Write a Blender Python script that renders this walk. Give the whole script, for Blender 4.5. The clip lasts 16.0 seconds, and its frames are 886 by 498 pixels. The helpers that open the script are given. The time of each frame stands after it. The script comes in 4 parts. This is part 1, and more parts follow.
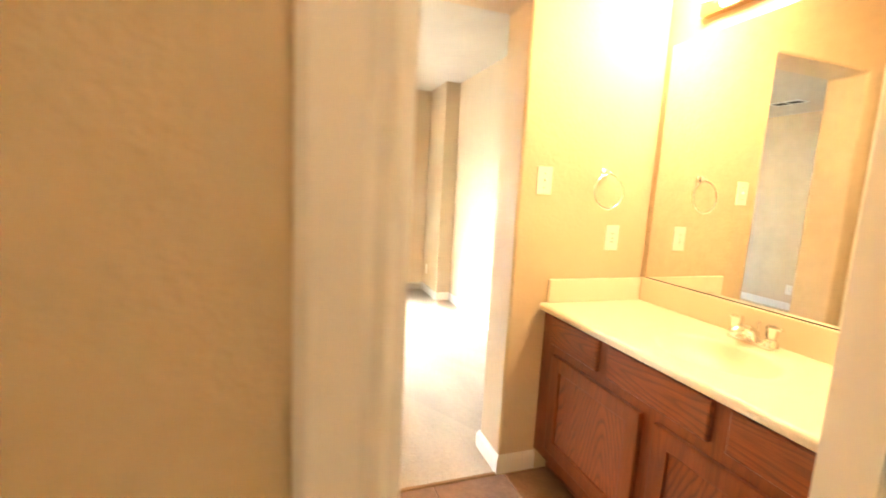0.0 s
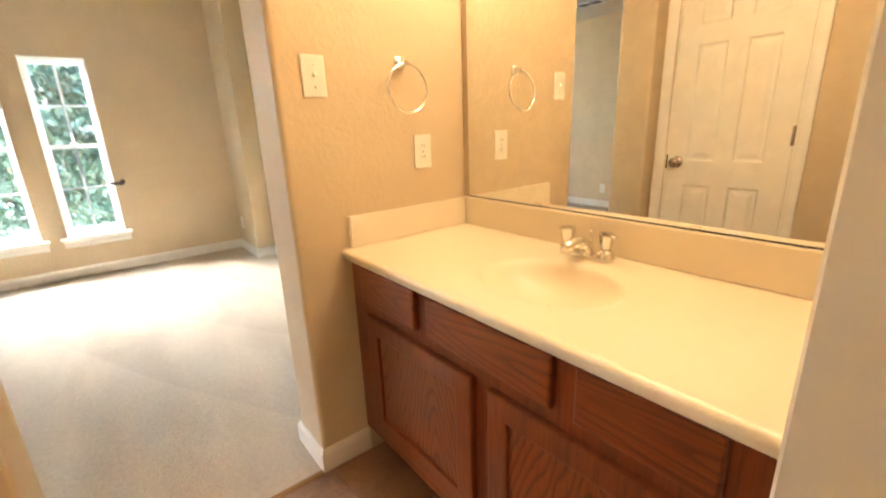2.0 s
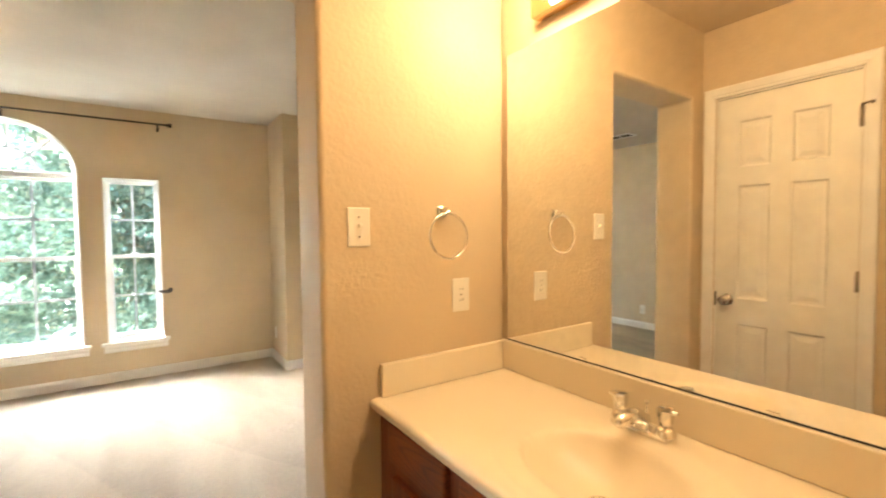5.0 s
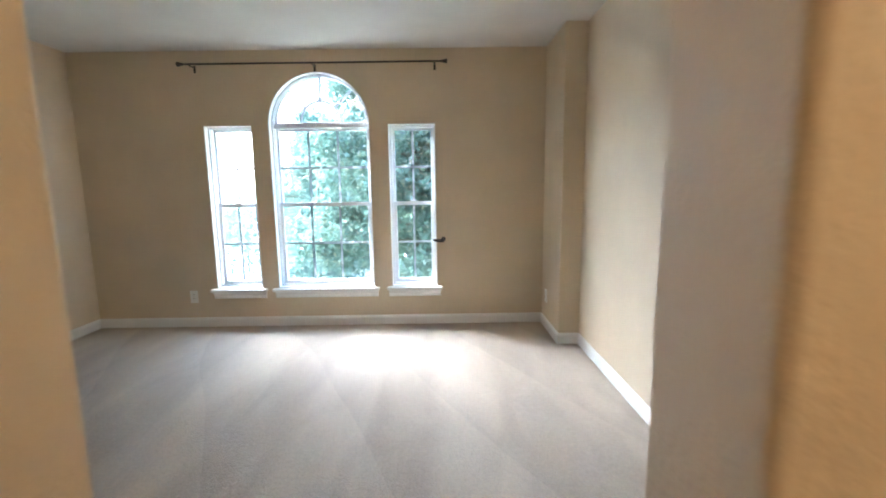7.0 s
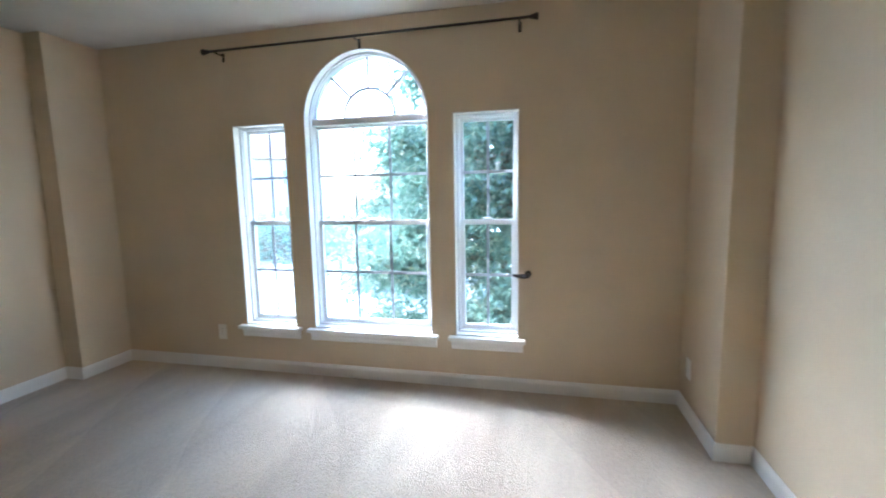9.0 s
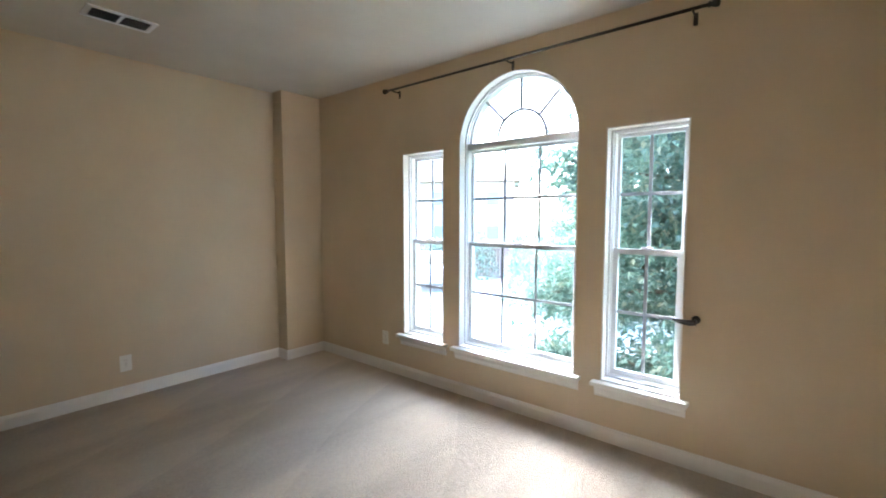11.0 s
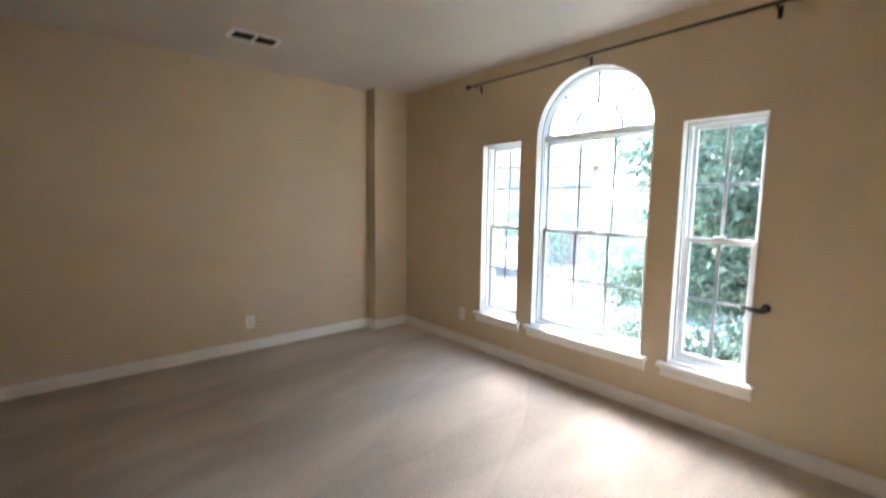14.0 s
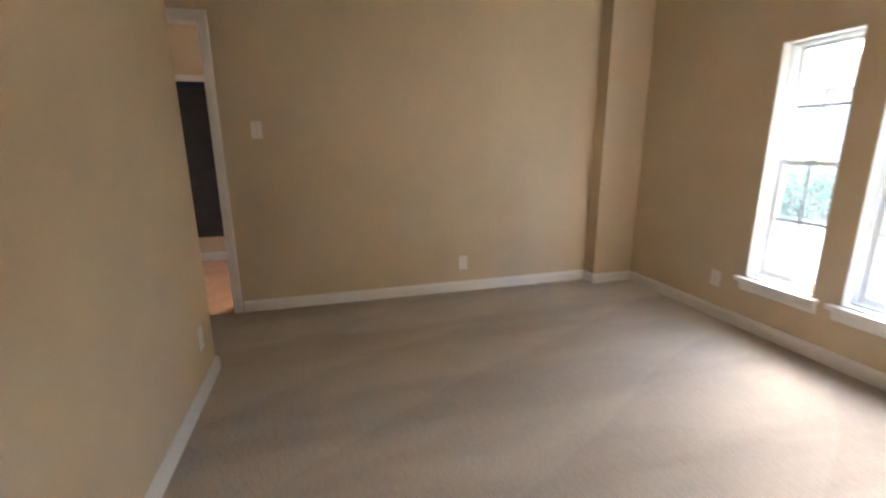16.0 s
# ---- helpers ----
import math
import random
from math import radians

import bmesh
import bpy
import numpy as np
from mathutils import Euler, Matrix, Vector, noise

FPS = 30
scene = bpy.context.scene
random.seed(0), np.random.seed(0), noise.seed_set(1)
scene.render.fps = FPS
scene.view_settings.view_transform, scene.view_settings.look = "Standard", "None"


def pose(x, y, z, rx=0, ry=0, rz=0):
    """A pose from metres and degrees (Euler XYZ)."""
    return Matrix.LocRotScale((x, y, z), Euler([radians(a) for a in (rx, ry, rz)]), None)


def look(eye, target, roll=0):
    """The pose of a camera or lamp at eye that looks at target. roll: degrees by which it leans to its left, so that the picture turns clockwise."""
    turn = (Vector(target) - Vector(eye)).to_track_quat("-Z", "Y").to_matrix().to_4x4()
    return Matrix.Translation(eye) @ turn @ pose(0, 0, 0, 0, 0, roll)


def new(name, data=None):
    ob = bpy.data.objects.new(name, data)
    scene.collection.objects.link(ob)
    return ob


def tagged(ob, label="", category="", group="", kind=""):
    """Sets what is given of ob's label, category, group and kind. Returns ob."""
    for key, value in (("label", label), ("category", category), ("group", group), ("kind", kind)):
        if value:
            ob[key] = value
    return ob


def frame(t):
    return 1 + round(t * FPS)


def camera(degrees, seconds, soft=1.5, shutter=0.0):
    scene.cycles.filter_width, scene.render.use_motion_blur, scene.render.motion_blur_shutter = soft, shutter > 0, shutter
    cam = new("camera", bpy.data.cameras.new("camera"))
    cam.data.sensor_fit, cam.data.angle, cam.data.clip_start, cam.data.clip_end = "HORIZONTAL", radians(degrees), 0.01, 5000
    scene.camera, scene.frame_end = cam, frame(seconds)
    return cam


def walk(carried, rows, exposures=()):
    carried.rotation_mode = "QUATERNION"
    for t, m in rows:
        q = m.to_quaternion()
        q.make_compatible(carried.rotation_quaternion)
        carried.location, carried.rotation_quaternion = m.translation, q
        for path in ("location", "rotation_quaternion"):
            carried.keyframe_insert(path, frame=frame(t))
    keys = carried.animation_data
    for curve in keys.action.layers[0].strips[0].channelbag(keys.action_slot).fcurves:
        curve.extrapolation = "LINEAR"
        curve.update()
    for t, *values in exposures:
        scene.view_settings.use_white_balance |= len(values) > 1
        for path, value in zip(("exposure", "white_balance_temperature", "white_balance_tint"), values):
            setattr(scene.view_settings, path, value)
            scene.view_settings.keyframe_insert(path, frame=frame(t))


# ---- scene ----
cam = camera(91.7, 16.0, soft=1.8, shutter=0.4)
PATH = [
    (0, (-0.35, -1.512, 1.283), (0.306, 0.375, 1.006), 3.1),
    (0.5, (-0.242, -1.534, 1.265), (0.56, 0.275, 0.932), 2.1),
    (1, (-0.134, -1.47, 1.233), (0.798, 0.244, 0.794), 1.1),
    (1.5, (0.019, -1.27, 1.225), (1.078, 0.378, 0.821), -1.7),
    (2, (0.097, -1.174, 1.195), (1.291, 0.331, 0.637), -2.1),
    (2.5, (0.114, -1.148, 1.136), (1.278, 0.26, 0.321), -1.2),
    (3, (0.118, -1.139, 1.105), (1.24, 0.238, 0.186), -2.0),
    (3.5, (0.129, -1.128, 1.149), (1.302, 0.319, 0.419), -1.9),
    (4, (0.139, -1.124, 1.277), (1.409, 0.397, 1.005), -1.1),
    (4.5, (0.133, -1.129, 1.336), (1.411, 0.409, 1.294), -0.7),
    (5, (0.129, -1.106, 1.329), (1.26, 0.542, 1.245), -0.5),
    (7.5, (0.316, 0.132, 1.263), (0.233, 2.108, 0.966), -0.8),
    (8, (0.338, 0.437, 1.279), (0.299, 2.424, 1.061), -0.7),
    (8.5, (0.311, 0.65, 1.287), (0.225, 2.633, 1.04), -2.4),
    (9, (0.374, 0.937, 1.305), (-0.073, 2.871, 1.056), -1.1),
    (9.5, (0.465, 1.19, 1.276), (-0.252, 3.04, 1.023), -0.7),
    (10, (0.519, 1.318, 1.302), (-0.44, 3.062, 1.102), -0.6),
    (12.5, (0.877, 0.982, 1.332), (-0.616, 2.31, 1.413), 0.1),
    (13, (0.89, 0.981, 1.39), (-0.597, 2.286, 1.684), -0.0),
    (13.5, (0.888, 0.982, 1.389), (-0.609, 2.298, 1.557), 0.0),
    (14, (0.851, 0.95, 1.331), (-0.651, 2.254, 1.115), 0.7),
    (14.5, (0.836, 0.933, 1.227), (-0.65, 2.147, 0.664), 1.9),
    (15, (0.821, 0.941, 1.215), (-0.709, 2.052, 0.564), 1.6),
    (15.5, (0.685, 0.967, 1.203), (-1.036, 1.733, 0.53), 0.8),
    (16, (0.343, 0.996, 1.245), (-1.533, 1.506, 0.775), -0.5),
]
walk(cam, [(t, look(eye, target, roll)) for t, eye, target, roll in PATH],
     exposures=[(0, 7.1, 6500, 10), (0.5, 7.05, 6500, 10), (1.0, 6.8, 6500, 10), (1.5, 6.5, 6300, 10), (2.0, 6.3, 6200, 10), (3.0, 6.3, 6200, 10), (4.0, 6.28, 6150, 9), (4.5, 6.12, 6250, 10),
               (5.0, 6.0, 6400, 10), (7.5, 5.2, 4950, 9), (9.0, 5.02, 4900, 9), (10.0, 4.98, 5150, 10), (12.5, 5.08, 5800, 14), (13.5, 5.08, 6050, 16), (14.5, 5.1, 5350, 13), (15.0, 5.13, 5350, 14), (16.0, 5.42, 6050, 18)])
# third strength: the added fill lamp of the inner room
BULB_GLOW, GLOBE_GLOW, INNER_FILL_GLOW = 1.9, 0.40, 0.41

# ---- world, sun, exposure ----
world = bpy.data.worlds.new("world")
scene.world = world
world.use_nodes = True
wnt = world.node_tree
sky = wnt.nodes.new("ShaderNodeTexSky")
sky.sky_type = "NISHITA"
sky.sun_disc = False
sky.sun_elevation = radians(45)
sky.sun_rotation = radians(314)
sky.dust_density = 3.0
sky.air_density = 0.8
wnt.links.new(sky.outputs[0], wnt.nodes["Background"].inputs[0])
wnt.nodes["Background"].inputs[1].default_value = 0.12

sun_data = bpy.data.lights.new("sun", "SUN")
sun_data.energy, sun_data.angle, sun_data.color = 0.45, radians(130), (1.0, 0.98, 0.95)
sun = new("sun", sun_data)
sun.matrix_world = look((-14.89, 16.89, 20), (-0.5, 3, 0))


# ---- materials ----
def material(name):
    m = bpy.data.materials.new(name)
    m.use_nodes = True
    nt = m.node_tree
    return m, nt, nt.nodes["Principled BSDF"]


def coords(nt, scale=(1, 1, 1), kind="Object"):
    tc = nt.nodes.new("ShaderNodeTexCoord")
    mp = nt.nodes.new("ShaderNodeMapping")
    mp.inputs["Scale"].default_value = scale
    nt.links.new(tc.outputs[kind], mp.inputs[0])
    return mp.outputs[0]


def noise_tex(nt, vec, scale, detail=3.0, rough=0.55, distortion=0.0):
    n = nt.nodes.new("ShaderNodeTexNoise")
    n.inputs["Scale"].default_value = scale
    n.inputs["Detail"].default_value = detail
    n.inputs["Roughness"].default_value = rough
    n.inputs["Distortion"].default_value = distortion
    nt.links.new(vec, n.inputs["Vector"])
    return n.outputs["Fac"]


def ramp(nt, fac, stops):
    r = nt.nodes.new("ShaderNodeValToRGB")
    el = r.color_ramp.elements
    while len(el) < len(stops):
        el.new(0.5)
    for e, (p, c) in zip(el, stops):
        e.position, e.color = p, (*c, 1)
    nt.links.new(fac, r.inputs[0])
    return r.outputs[0]


def mixed(nt, fac, a, b, mode="MIX"):
    mx = nt.nodes.new("ShaderNodeMix")
    mx.data_type, mx.blend_type = "RGBA", mode
    if isinstance(fac, float):
        mx.inputs[0].default_value = fac
    else:
        nt.links.new(fac, mx.inputs[0])
    nt.links.new(a, mx.inputs[6])
    nt.links.new(b, mx.inputs[7])
    return mx.outputs[2]


def bumped(nt, bsdf, height, strength, distance):
    b = nt.nodes.new("ShaderNodeBump")
    b.inputs["Strength"].default_value = strength
    b.inputs["Distance"].default_value = distance
    nt.links.new(height, b.inputs["Height"])
    nt.links.new(b.outputs[0], bsdf.inputs["Normal"])


def shade(c, k):
    return tuple(min(1.0, v * k) for v in c)


def paint(name, color, rough=0.6, grain=90.0, relief=0.25, vary=0.05):
    """Painted surface with orange-peel relief and faint unevenness."""
    m, nt, b = material(name)
    v = coords(nt)
    big = noise_tex(nt, v, 2.2, 4)
    nt.links.new(ramp(nt, big, [(0.3, shade(color, 1 - vary)), (0.7, shade(color, 1 + vary))]), b.inputs["Base Color"])
    b.inputs["Roughness"].default_value = rough
    bumped(nt, b, noise_tex(nt, v, grain, 2), relief, 0.002)
    return m


WALL = paint("tan_wall_paint", (0.605, 0.49, 0.335), 0.62, 62, 0.9)
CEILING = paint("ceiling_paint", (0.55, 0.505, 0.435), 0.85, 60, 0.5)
TRIM = paint("white_trim_paint", (0.80, 0.78, 0.74), 0.35, 40, 0.05, 0.02)
DOOR_PAINT = paint("white_door_paint", (0.80, 0.77, 0.70), 0.4, 120, 0.12, 0.02)
# backlight shade on the grille bars is put into this grey
MUNTIN = paint("backlit_grille_grey", (0.46, 0.48, 0.50), 0.5, 30, 0.02, 0.02)
VINYL = paint("white_vinyl", (0.80, 0.81, 0.82), 0.35, 30, 0.02, 0.01)
PLATE = paint("white_plate_plastic", (0.80, 0.77, 0.70), 0.3, 30, 0.02, 0.01)
MARBLE = paint("cultured_marble", (0.78, 0.695, 0.55), 0.28, 8, 0.02, 0.03)
DARK_METAL = paint("dark_bronze", (0.035, 0.027, 0.024), 0.4, 50, 0.05, 0.1)
SLOT = paint("dark_slot", (0.03, 0.03, 0.03), 0.6, 50, 0.0, 0.1)
GROUT = paint("tile_grout", (0.27, 0.175, 0.115), 0.9, 150, 0.3)
THRESHOLD = paint("carpet_binding", (0.36, 0.22, 0.11), 0.9, 150, 0.4)


def metal(name, color, rough):
    m, nt, b = material(name)
    nt.links.new(ramp(nt, noise_tex(nt, coords(nt), 25, 3), [(0.3, shade(color, 0.92)), (0.7, color)]), b.inputs["Base Color"])
    b.inputs["Metallic"].default_value = 1.0
    b.inputs["Roughness"].default_value = rough
    return m


CHROME = metal("chrome", (0.86, 0.85, 0.83), 0.08)
NICKEL = metal("satin_nickel", (0.50, 0.43, 0.36), 0.26)
HINGE = metal("aged_nickel", (0.30, 0.25, 0.20), 0.35)
BRASS = metal("brass", (0.80, 0.60, 0.36), 0.08)
MIRROR = metal("mirror_silver", (0.93, 0.94, 0.92), 0.0)


def glowing(name, color, strength):
    m, nt, b = material(name)
    b.inputs["Base Color"].default_value = (*color, 1)
    b.inputs["Roughness"].default_value = 0.25
    b.inputs["Emission Color"].default_value = (*color, 1)
    b.inputs["Emission Strength"].default_value = strength
    return m


BULB = glowing("lit_bulb_glass", (1.0, 0.73, 0.41), BULB_GLOW)
INNER_FILL_GLOBE = glowing("added_fill_lamp_glass", (1.0, 0.72, 0.42), INNER_FILL_GLOW)
GLOBE = glowing("lit_opal_glass", (1.0, 0.70, 0.42), GLOBE_GLOW)


def glass():
    m = bpy.data.materials.new("window_glass")
    m.use_nodes = True
    nt = m.node_tree
    nt.nodes.clear()
    out = nt.nodes.new("ShaderNodeOutputMaterial")
    t = nt.nodes.new("ShaderNodeBsdfTransparent")
    g = nt.nodes.new("ShaderNodeBsdfGlossy")
    mx = nt.nodes.new("ShaderNodeMixShader")
    t.inputs[0].default_value = (0.93, 0.98, 0.96, 1)
    g.inputs["Roughness"].default_value = 0.02
    mx.inputs[0].default_value = 0.05
    nt.links.new(t.outputs[0], mx.inputs[1])
    nt.links.new(g.outputs[0], mx.inputs[2])
    nt.links.new(mx.outputs[0], out.inputs[0])
    return m


GLASS = glass()


def carpet_material():
    m, nt, b = material("beige_carpet")
    v = coords(nt)
    tuft = noise_tex(nt, v, 95, 4, 0.75)
    mid = noise_tex(nt, v, 38, 4, 0.7)
    streak = noise_tex(nt, coords(nt, (2.6, 0.9, 1)), 1.5, 2, 0.5, 0.6)
    lanes = nt.nodes.new("ShaderNodeTexWave")
    lanes.wave_type, lanes.bands_direction, lanes.wave_profile = "BANDS", "X", "TRI"
    lanes.inputs["Scale"].default_value = 0.42
    lanes.inputs["Distortion"].default_value = 2.2
    lanes.inputs["Detail"].default_value = 1.5
    lanes.inputs["Detail Scale"].default_value = 0.7
    nt.links.new(coords(nt, (1, 0.45, 1)), lanes.inputs["Vector"])
    fans = nt.nodes.new("ShaderNodeTexWave")
    fans.wave_type, fans.bands_direction, fans.wave_profile = "BANDS", "DIAGONAL", "SAW"
    fans.inputs["Scale"].default_value = 0.9
    fans.inputs["Distortion"].default_value = 3.5
    fans.inputs["Detail"].default_value = 1.0
    fans.inputs["Detail Scale"].default_value = 0.6
    nt.links.new(coords(nt, (1.0, 0.5, 1)), fans.inputs["Vector"])
    base = ramp(nt, tuft, [(0.34, (0.42, 0.34, 0.25)), (0.66, (0.90, 0.775, 0.615))])
    base = mixed(nt, 0.4, base, ramp(nt, mid, [(0.3, (0.42, 0.345, 0.265)), (0.7, (0.85, 0.73, 0.585))]))
    base = mixed(nt, 0.25, base, ramp(nt, streak, [(0.4, (0.44, 0.36, 0.275)), (0.6, (0.87, 0.75, 0.60))]))
    base = mixed(nt, 0.20, base, ramp(nt, lanes.outputs["Fac"], [(0.35, (0.42, 0.345, 0.265)), (0.6, (0.87, 0.75, 0.60))]))
    base = mixed(nt, 0.13, base, ramp(nt, fans.outputs["Fac"], [(0.1, (0.42, 0.345, 0.265)), (0.9, (0.87, 0.75, 0.60))]))
    nt.links.new(base, b.inputs["Base Color"])
    b.inputs["Roughness"].default_value = 0.95
    b.inputs["Sheen Weight"].default_value = 0.25
    add = nt.nodes.new("ShaderNodeMath")
    nt.links.new(tuft, add.inputs[0])
    nt.links.new(mid, add.inputs[1])
    bumped(nt, b, add.outputs[0], 1.0, 0.02)
    return m


CARPET = carpet_material()


def oak(name, along, across, arch_at=None, pitch=(15.0, 58.0), figure=0.8):
    """Stained oak, grain along one axis (0 x, 1 y, 2 z); arch_at: the middle of a flame figure on the across axis."""
    m, nt, b = material(name)

    def math_node(op, p, q):
        n = nt.nodes.new("ShaderNodeMath")
        n.operation = op
        for i, v in enumerate((p, q)):
            if isinstance(v, (int, float)):
                n.inputs[i].default_value = v
            else:
                nt.links.new(v, n.inputs[i])
        return n.outputs[0]

    tc = nt.nodes.new("ShaderNodeTexCoord")
    oi = nt.nodes.new("ShaderNodeObjectInfo")
    shift = nt.nodes.new("ShaderNodeVectorMath")
    shift.operation = "MULTIPLY_ADD"
    nt.links.new(oi.outputs["Random"], shift.inputs[0])
    shift.inputs[1].default_value = (0.7, 1.9, 2.3)
    nt.links.new(tc.outputs["Object"], shift.inputs[2])
    sc = [1.0, 1.0, 1.0]
    sc[along] = 0.16
    mp = nt.nodes.new("ShaderNodeMapping")
    mp.inputs["Scale"].default_value = sc
    nt.links.new(shift.outputs[0], mp.inputs[0])
    warp = noise_tex(nt, mp.outputs[0], 7.0, 2.5, 0.5, 0.3)
    if arch_at is None:
        field = math_node("MULTIPLY", warp, 9.0)
    else:
        sep = nt.nodes.new("ShaderNodeSeparateXYZ")
        nt.links.new(tc.outputs["Object"], sep.inputs[0])
        d = math_node("SUBTRACT", sep.outputs[across], arch_at)
        d = math_node("SQRT", math_node("ADD", math_node("MULTIPLY", d, d), 0.00035), 0.0)
        field = math_node("ADD", math_node("MULTIPLY", d, pitch[1]), math_node("MULTIPLY", sep.outputs[along], pitch[0]))
        field = math_node("ADD", field, math_node("MULTIPLY", warp, 7.5))
    fr = math_node("FRACT", field, 0.0)
    rings = ramp(nt, fr, [(0.0, (0.11, 0.024, 0.007)), (0.10, (0.13, 0.028, 0.008)), (0.30, (0.255, 0.063, 0.014)), (0.75, (0.30, 0.077, 0.017)), (1.0, (0.21, 0.050, 0.011))])
    plain = ramp(nt, warp, [(0.3, (0.185, 0.044, 0.0105)), (0.7, (0.235, 0.058, 0.0135))])
    rings = mixed(nt, figure, plain, rings)
    sc2 = [1.0, 1.0, 1.0]
    sc2[along] = 0.04
    fine = noise_tex(nt, coords(nt, sc2), 220, 3, 0.7)
    pores = ramp(nt, fine, [(0.36, (0.55, 0.40, 0.32)), (0.55, (1, 1, 1))])
    tone = ramp(nt, noise_tex(nt, coords(nt), 3.5, 3), [(0.3, (0.80, 0.76, 0.72)), (0.7, (1, 1, 1))])
    c = mixed(nt, 0.5, rings, pores, "MULTIPLY")
    nt.links.new(mixed(nt, 0.8, c, tone, "MULTIPLY"), b.inputs["Base Color"])
    b.inputs["Roughness"].default_value = 0.34
    b.inputs["Coat Weight"].default_value = 0.2
    b.inputs["Coat Roughness"].default_value = 0.25
    bumped(nt, b, fine, 0.3, 0.0015)
    return m


OAK_V = oak("oak_upright_grain", 2, 1, figure=0.3)
OAK_H = oak("oak_level_grain", 1, 2)
OAK_DRAWER = oak("oak_drawer_figure", 1, 2, 0.715, (6.0, 62.0), 0.6)
OAK_PANEL_A = oak("oak_panel_figure_a", 2, 1, -0.33)
OAK_PANEL_B = oak("oak_panel_figure_b", 2, 1, -0.82)


def tile_material():
    m, nt, b = material("terracotta_tile")
    v = coords(nt, kind="Object")
    oi = nt.nodes.new("ShaderNodeObjectInfo")
    cloud = noise_tex(nt, v, 9, 5, 0.6, 0.4)
    fine = noise_tex(nt, v, 70, 3)
    c = ramp(nt, cloud, [(0.3, (0.13, 0.066, 0.038)), (0.5, (0.225, 0.122, 0.074)), (0.72, (0.31, 0.19, 0.125))])
    c = mixed(nt, 0.25, c, ramp(nt, fine, [(0.35, (0.16, 0.085, 0.05)), (0.65, (0.32, 0.19, 0.12))]))
    c = mixed(nt, 0.15, c, ramp(nt, oi.outputs["Random"], [(0.0, (0.20, 0.11, 0.065)), (1.0, (0.42, 0.26, 0.17))]))
    nt.links.new(c, b.inputs["Base Color"])
    b.inputs["Roughness"].default_value = 0.42
    bumped(nt, b, cloud, 0.25, 0.003)
    return m


TILE = tile_material()


def speckled(name, stops, scale, rough=0.9, relief=0.3, dist=0.02):
    m, nt, b = material(name)
    v = coords(nt)
    n = noise_tex(nt, v, scale, 5, 0.65)
    nt.links.new(ramp(nt, n, stops), b.inputs["Base Color"])
    b.inputs["Roughness"].default_value = rough
    bumped(nt, b, n, relief, dist)
    return m


CONCRETE = speckled("pale_concrete", [(0.3, (0.36, 0.345, 0.32)), (0.7, (0.48, 0.46, 0.43))], 3)
LAWN = speckled("lawn", [(0.3, (0.05, 0.09, 0.025)), (0.7, (0.12, 0.17, 0.05))], 6)
BRICK = speckled("pale_brick", [(0.35, (0.42, 0.30, 0.24)), (0.65, (0.55, 0.43, 0.36))], 9)
ROOF = speckled("brown_shingles", [(0.35, (0.13, 0.09, 0.07)), (0.65, (0.22, 0.16, 0.13))], 7)
FENCE = speckled("weathered_fence_wood", [(0.35, (0.20, 0.13, 0.10)), (0.65, (0.32, 0.22, 0.17))], 5)
BARK = speckled("bark", [(0.35, (0.10, 0.08, 0.06)), (0.65, (0.19, 0.16, 0.12))], 14)
WOOD_FLOOR = speckled("hall_wood", [(0.3, (0.30, 0.15, 0.07)), (0.7, (0.42, 0.23, 0.115))], 5, 0.4, 0.05)
DARK_PANEL = speckled("dark_panel", [(0.3, (0.012, 0.012, 0.013)), (0.7, (0.03, 0.03, 0.032))], 4, 0.35, 0.02)
CAR_PAINT = speckled("silver_car_paint", [(0.3, (0.50, 0.51, 0.53)), (0.7, (0.56, 0.57, 0.59))], 3, 0.25, 0.0)
BLUE_GREY = speckled("blue_grey_paint", [(0.3, (0.03, 0.045, 0.07)), (0.7, (0.04, 0.055, 0.085))], 3, 0.25, 0.0)
FAR_PANE = speckled("far_window_glass", [(0.3, (0.24, 0.27, 0.29)), (0.7, (0.30, 0.33, 0.35))], 1, 0.08, 0.0)
RUBBER = speckled("tyre_rubber", [(0.3, (0.02, 0.02, 0.02)), (0.7, (0.03, 0.03, 0.03))], 20, 0.8, 0.1)


def leaf_material():
    m, nt, b = material("glossy_leaf")
    g = nt.nodes.new("ShaderNodeNewGeometry")
    c = ramp(nt, g.outputs["Random Per Island"], [(0.0, (0.08, 0.135, 0.10)), (0.55, (0.14, 0.215, 0.16)), (0.85, (0.21, 0.285, 0.215)), (1.0, (0.32, 0.30, 0.20))])
    nt.links.new(c, b.inputs["Base Color"])
    b.inputs["Roughness"].default_value = 0.28
    b.inputs["Specular IOR Level"].default_value = 0.9
    tl = nt.nodes.new("ShaderNodeBsdfTranslucent")
    mx = nt.nodes.new("ShaderNodeMixShader")
    mx.inputs[0].default_value = 0.5
    nt.links.new(c, tl.inputs[0])
    nt.links.new(b.outputs[0], mx.inputs[1])
    nt.links.new(tl.outputs[0], mx.inputs[2])
    nt.links.new(mx.outputs[0], nt.nodes["Material Output"].inputs[0])
    return m


LEAF = leaf_material()


# ---- builders ----
def finish(name, bm, mat, smooth=False):
    me = bpy.data.meshes.new(name)
    bmesh.ops.recalc_face_normals(bm, faces=bm.faces)
    bm.to_mesh(me)
    bm.free()
    me.materials.append(mat)
    if smooth:
        for p in me.polygons:
            p.use_smooth = True
    return new(name, me)


def thing(name, bm, mat, label, category, group="", kind="", smooth=False):
    return tagged(finish(name, bm, mat, smooth), label, category, group, kind)


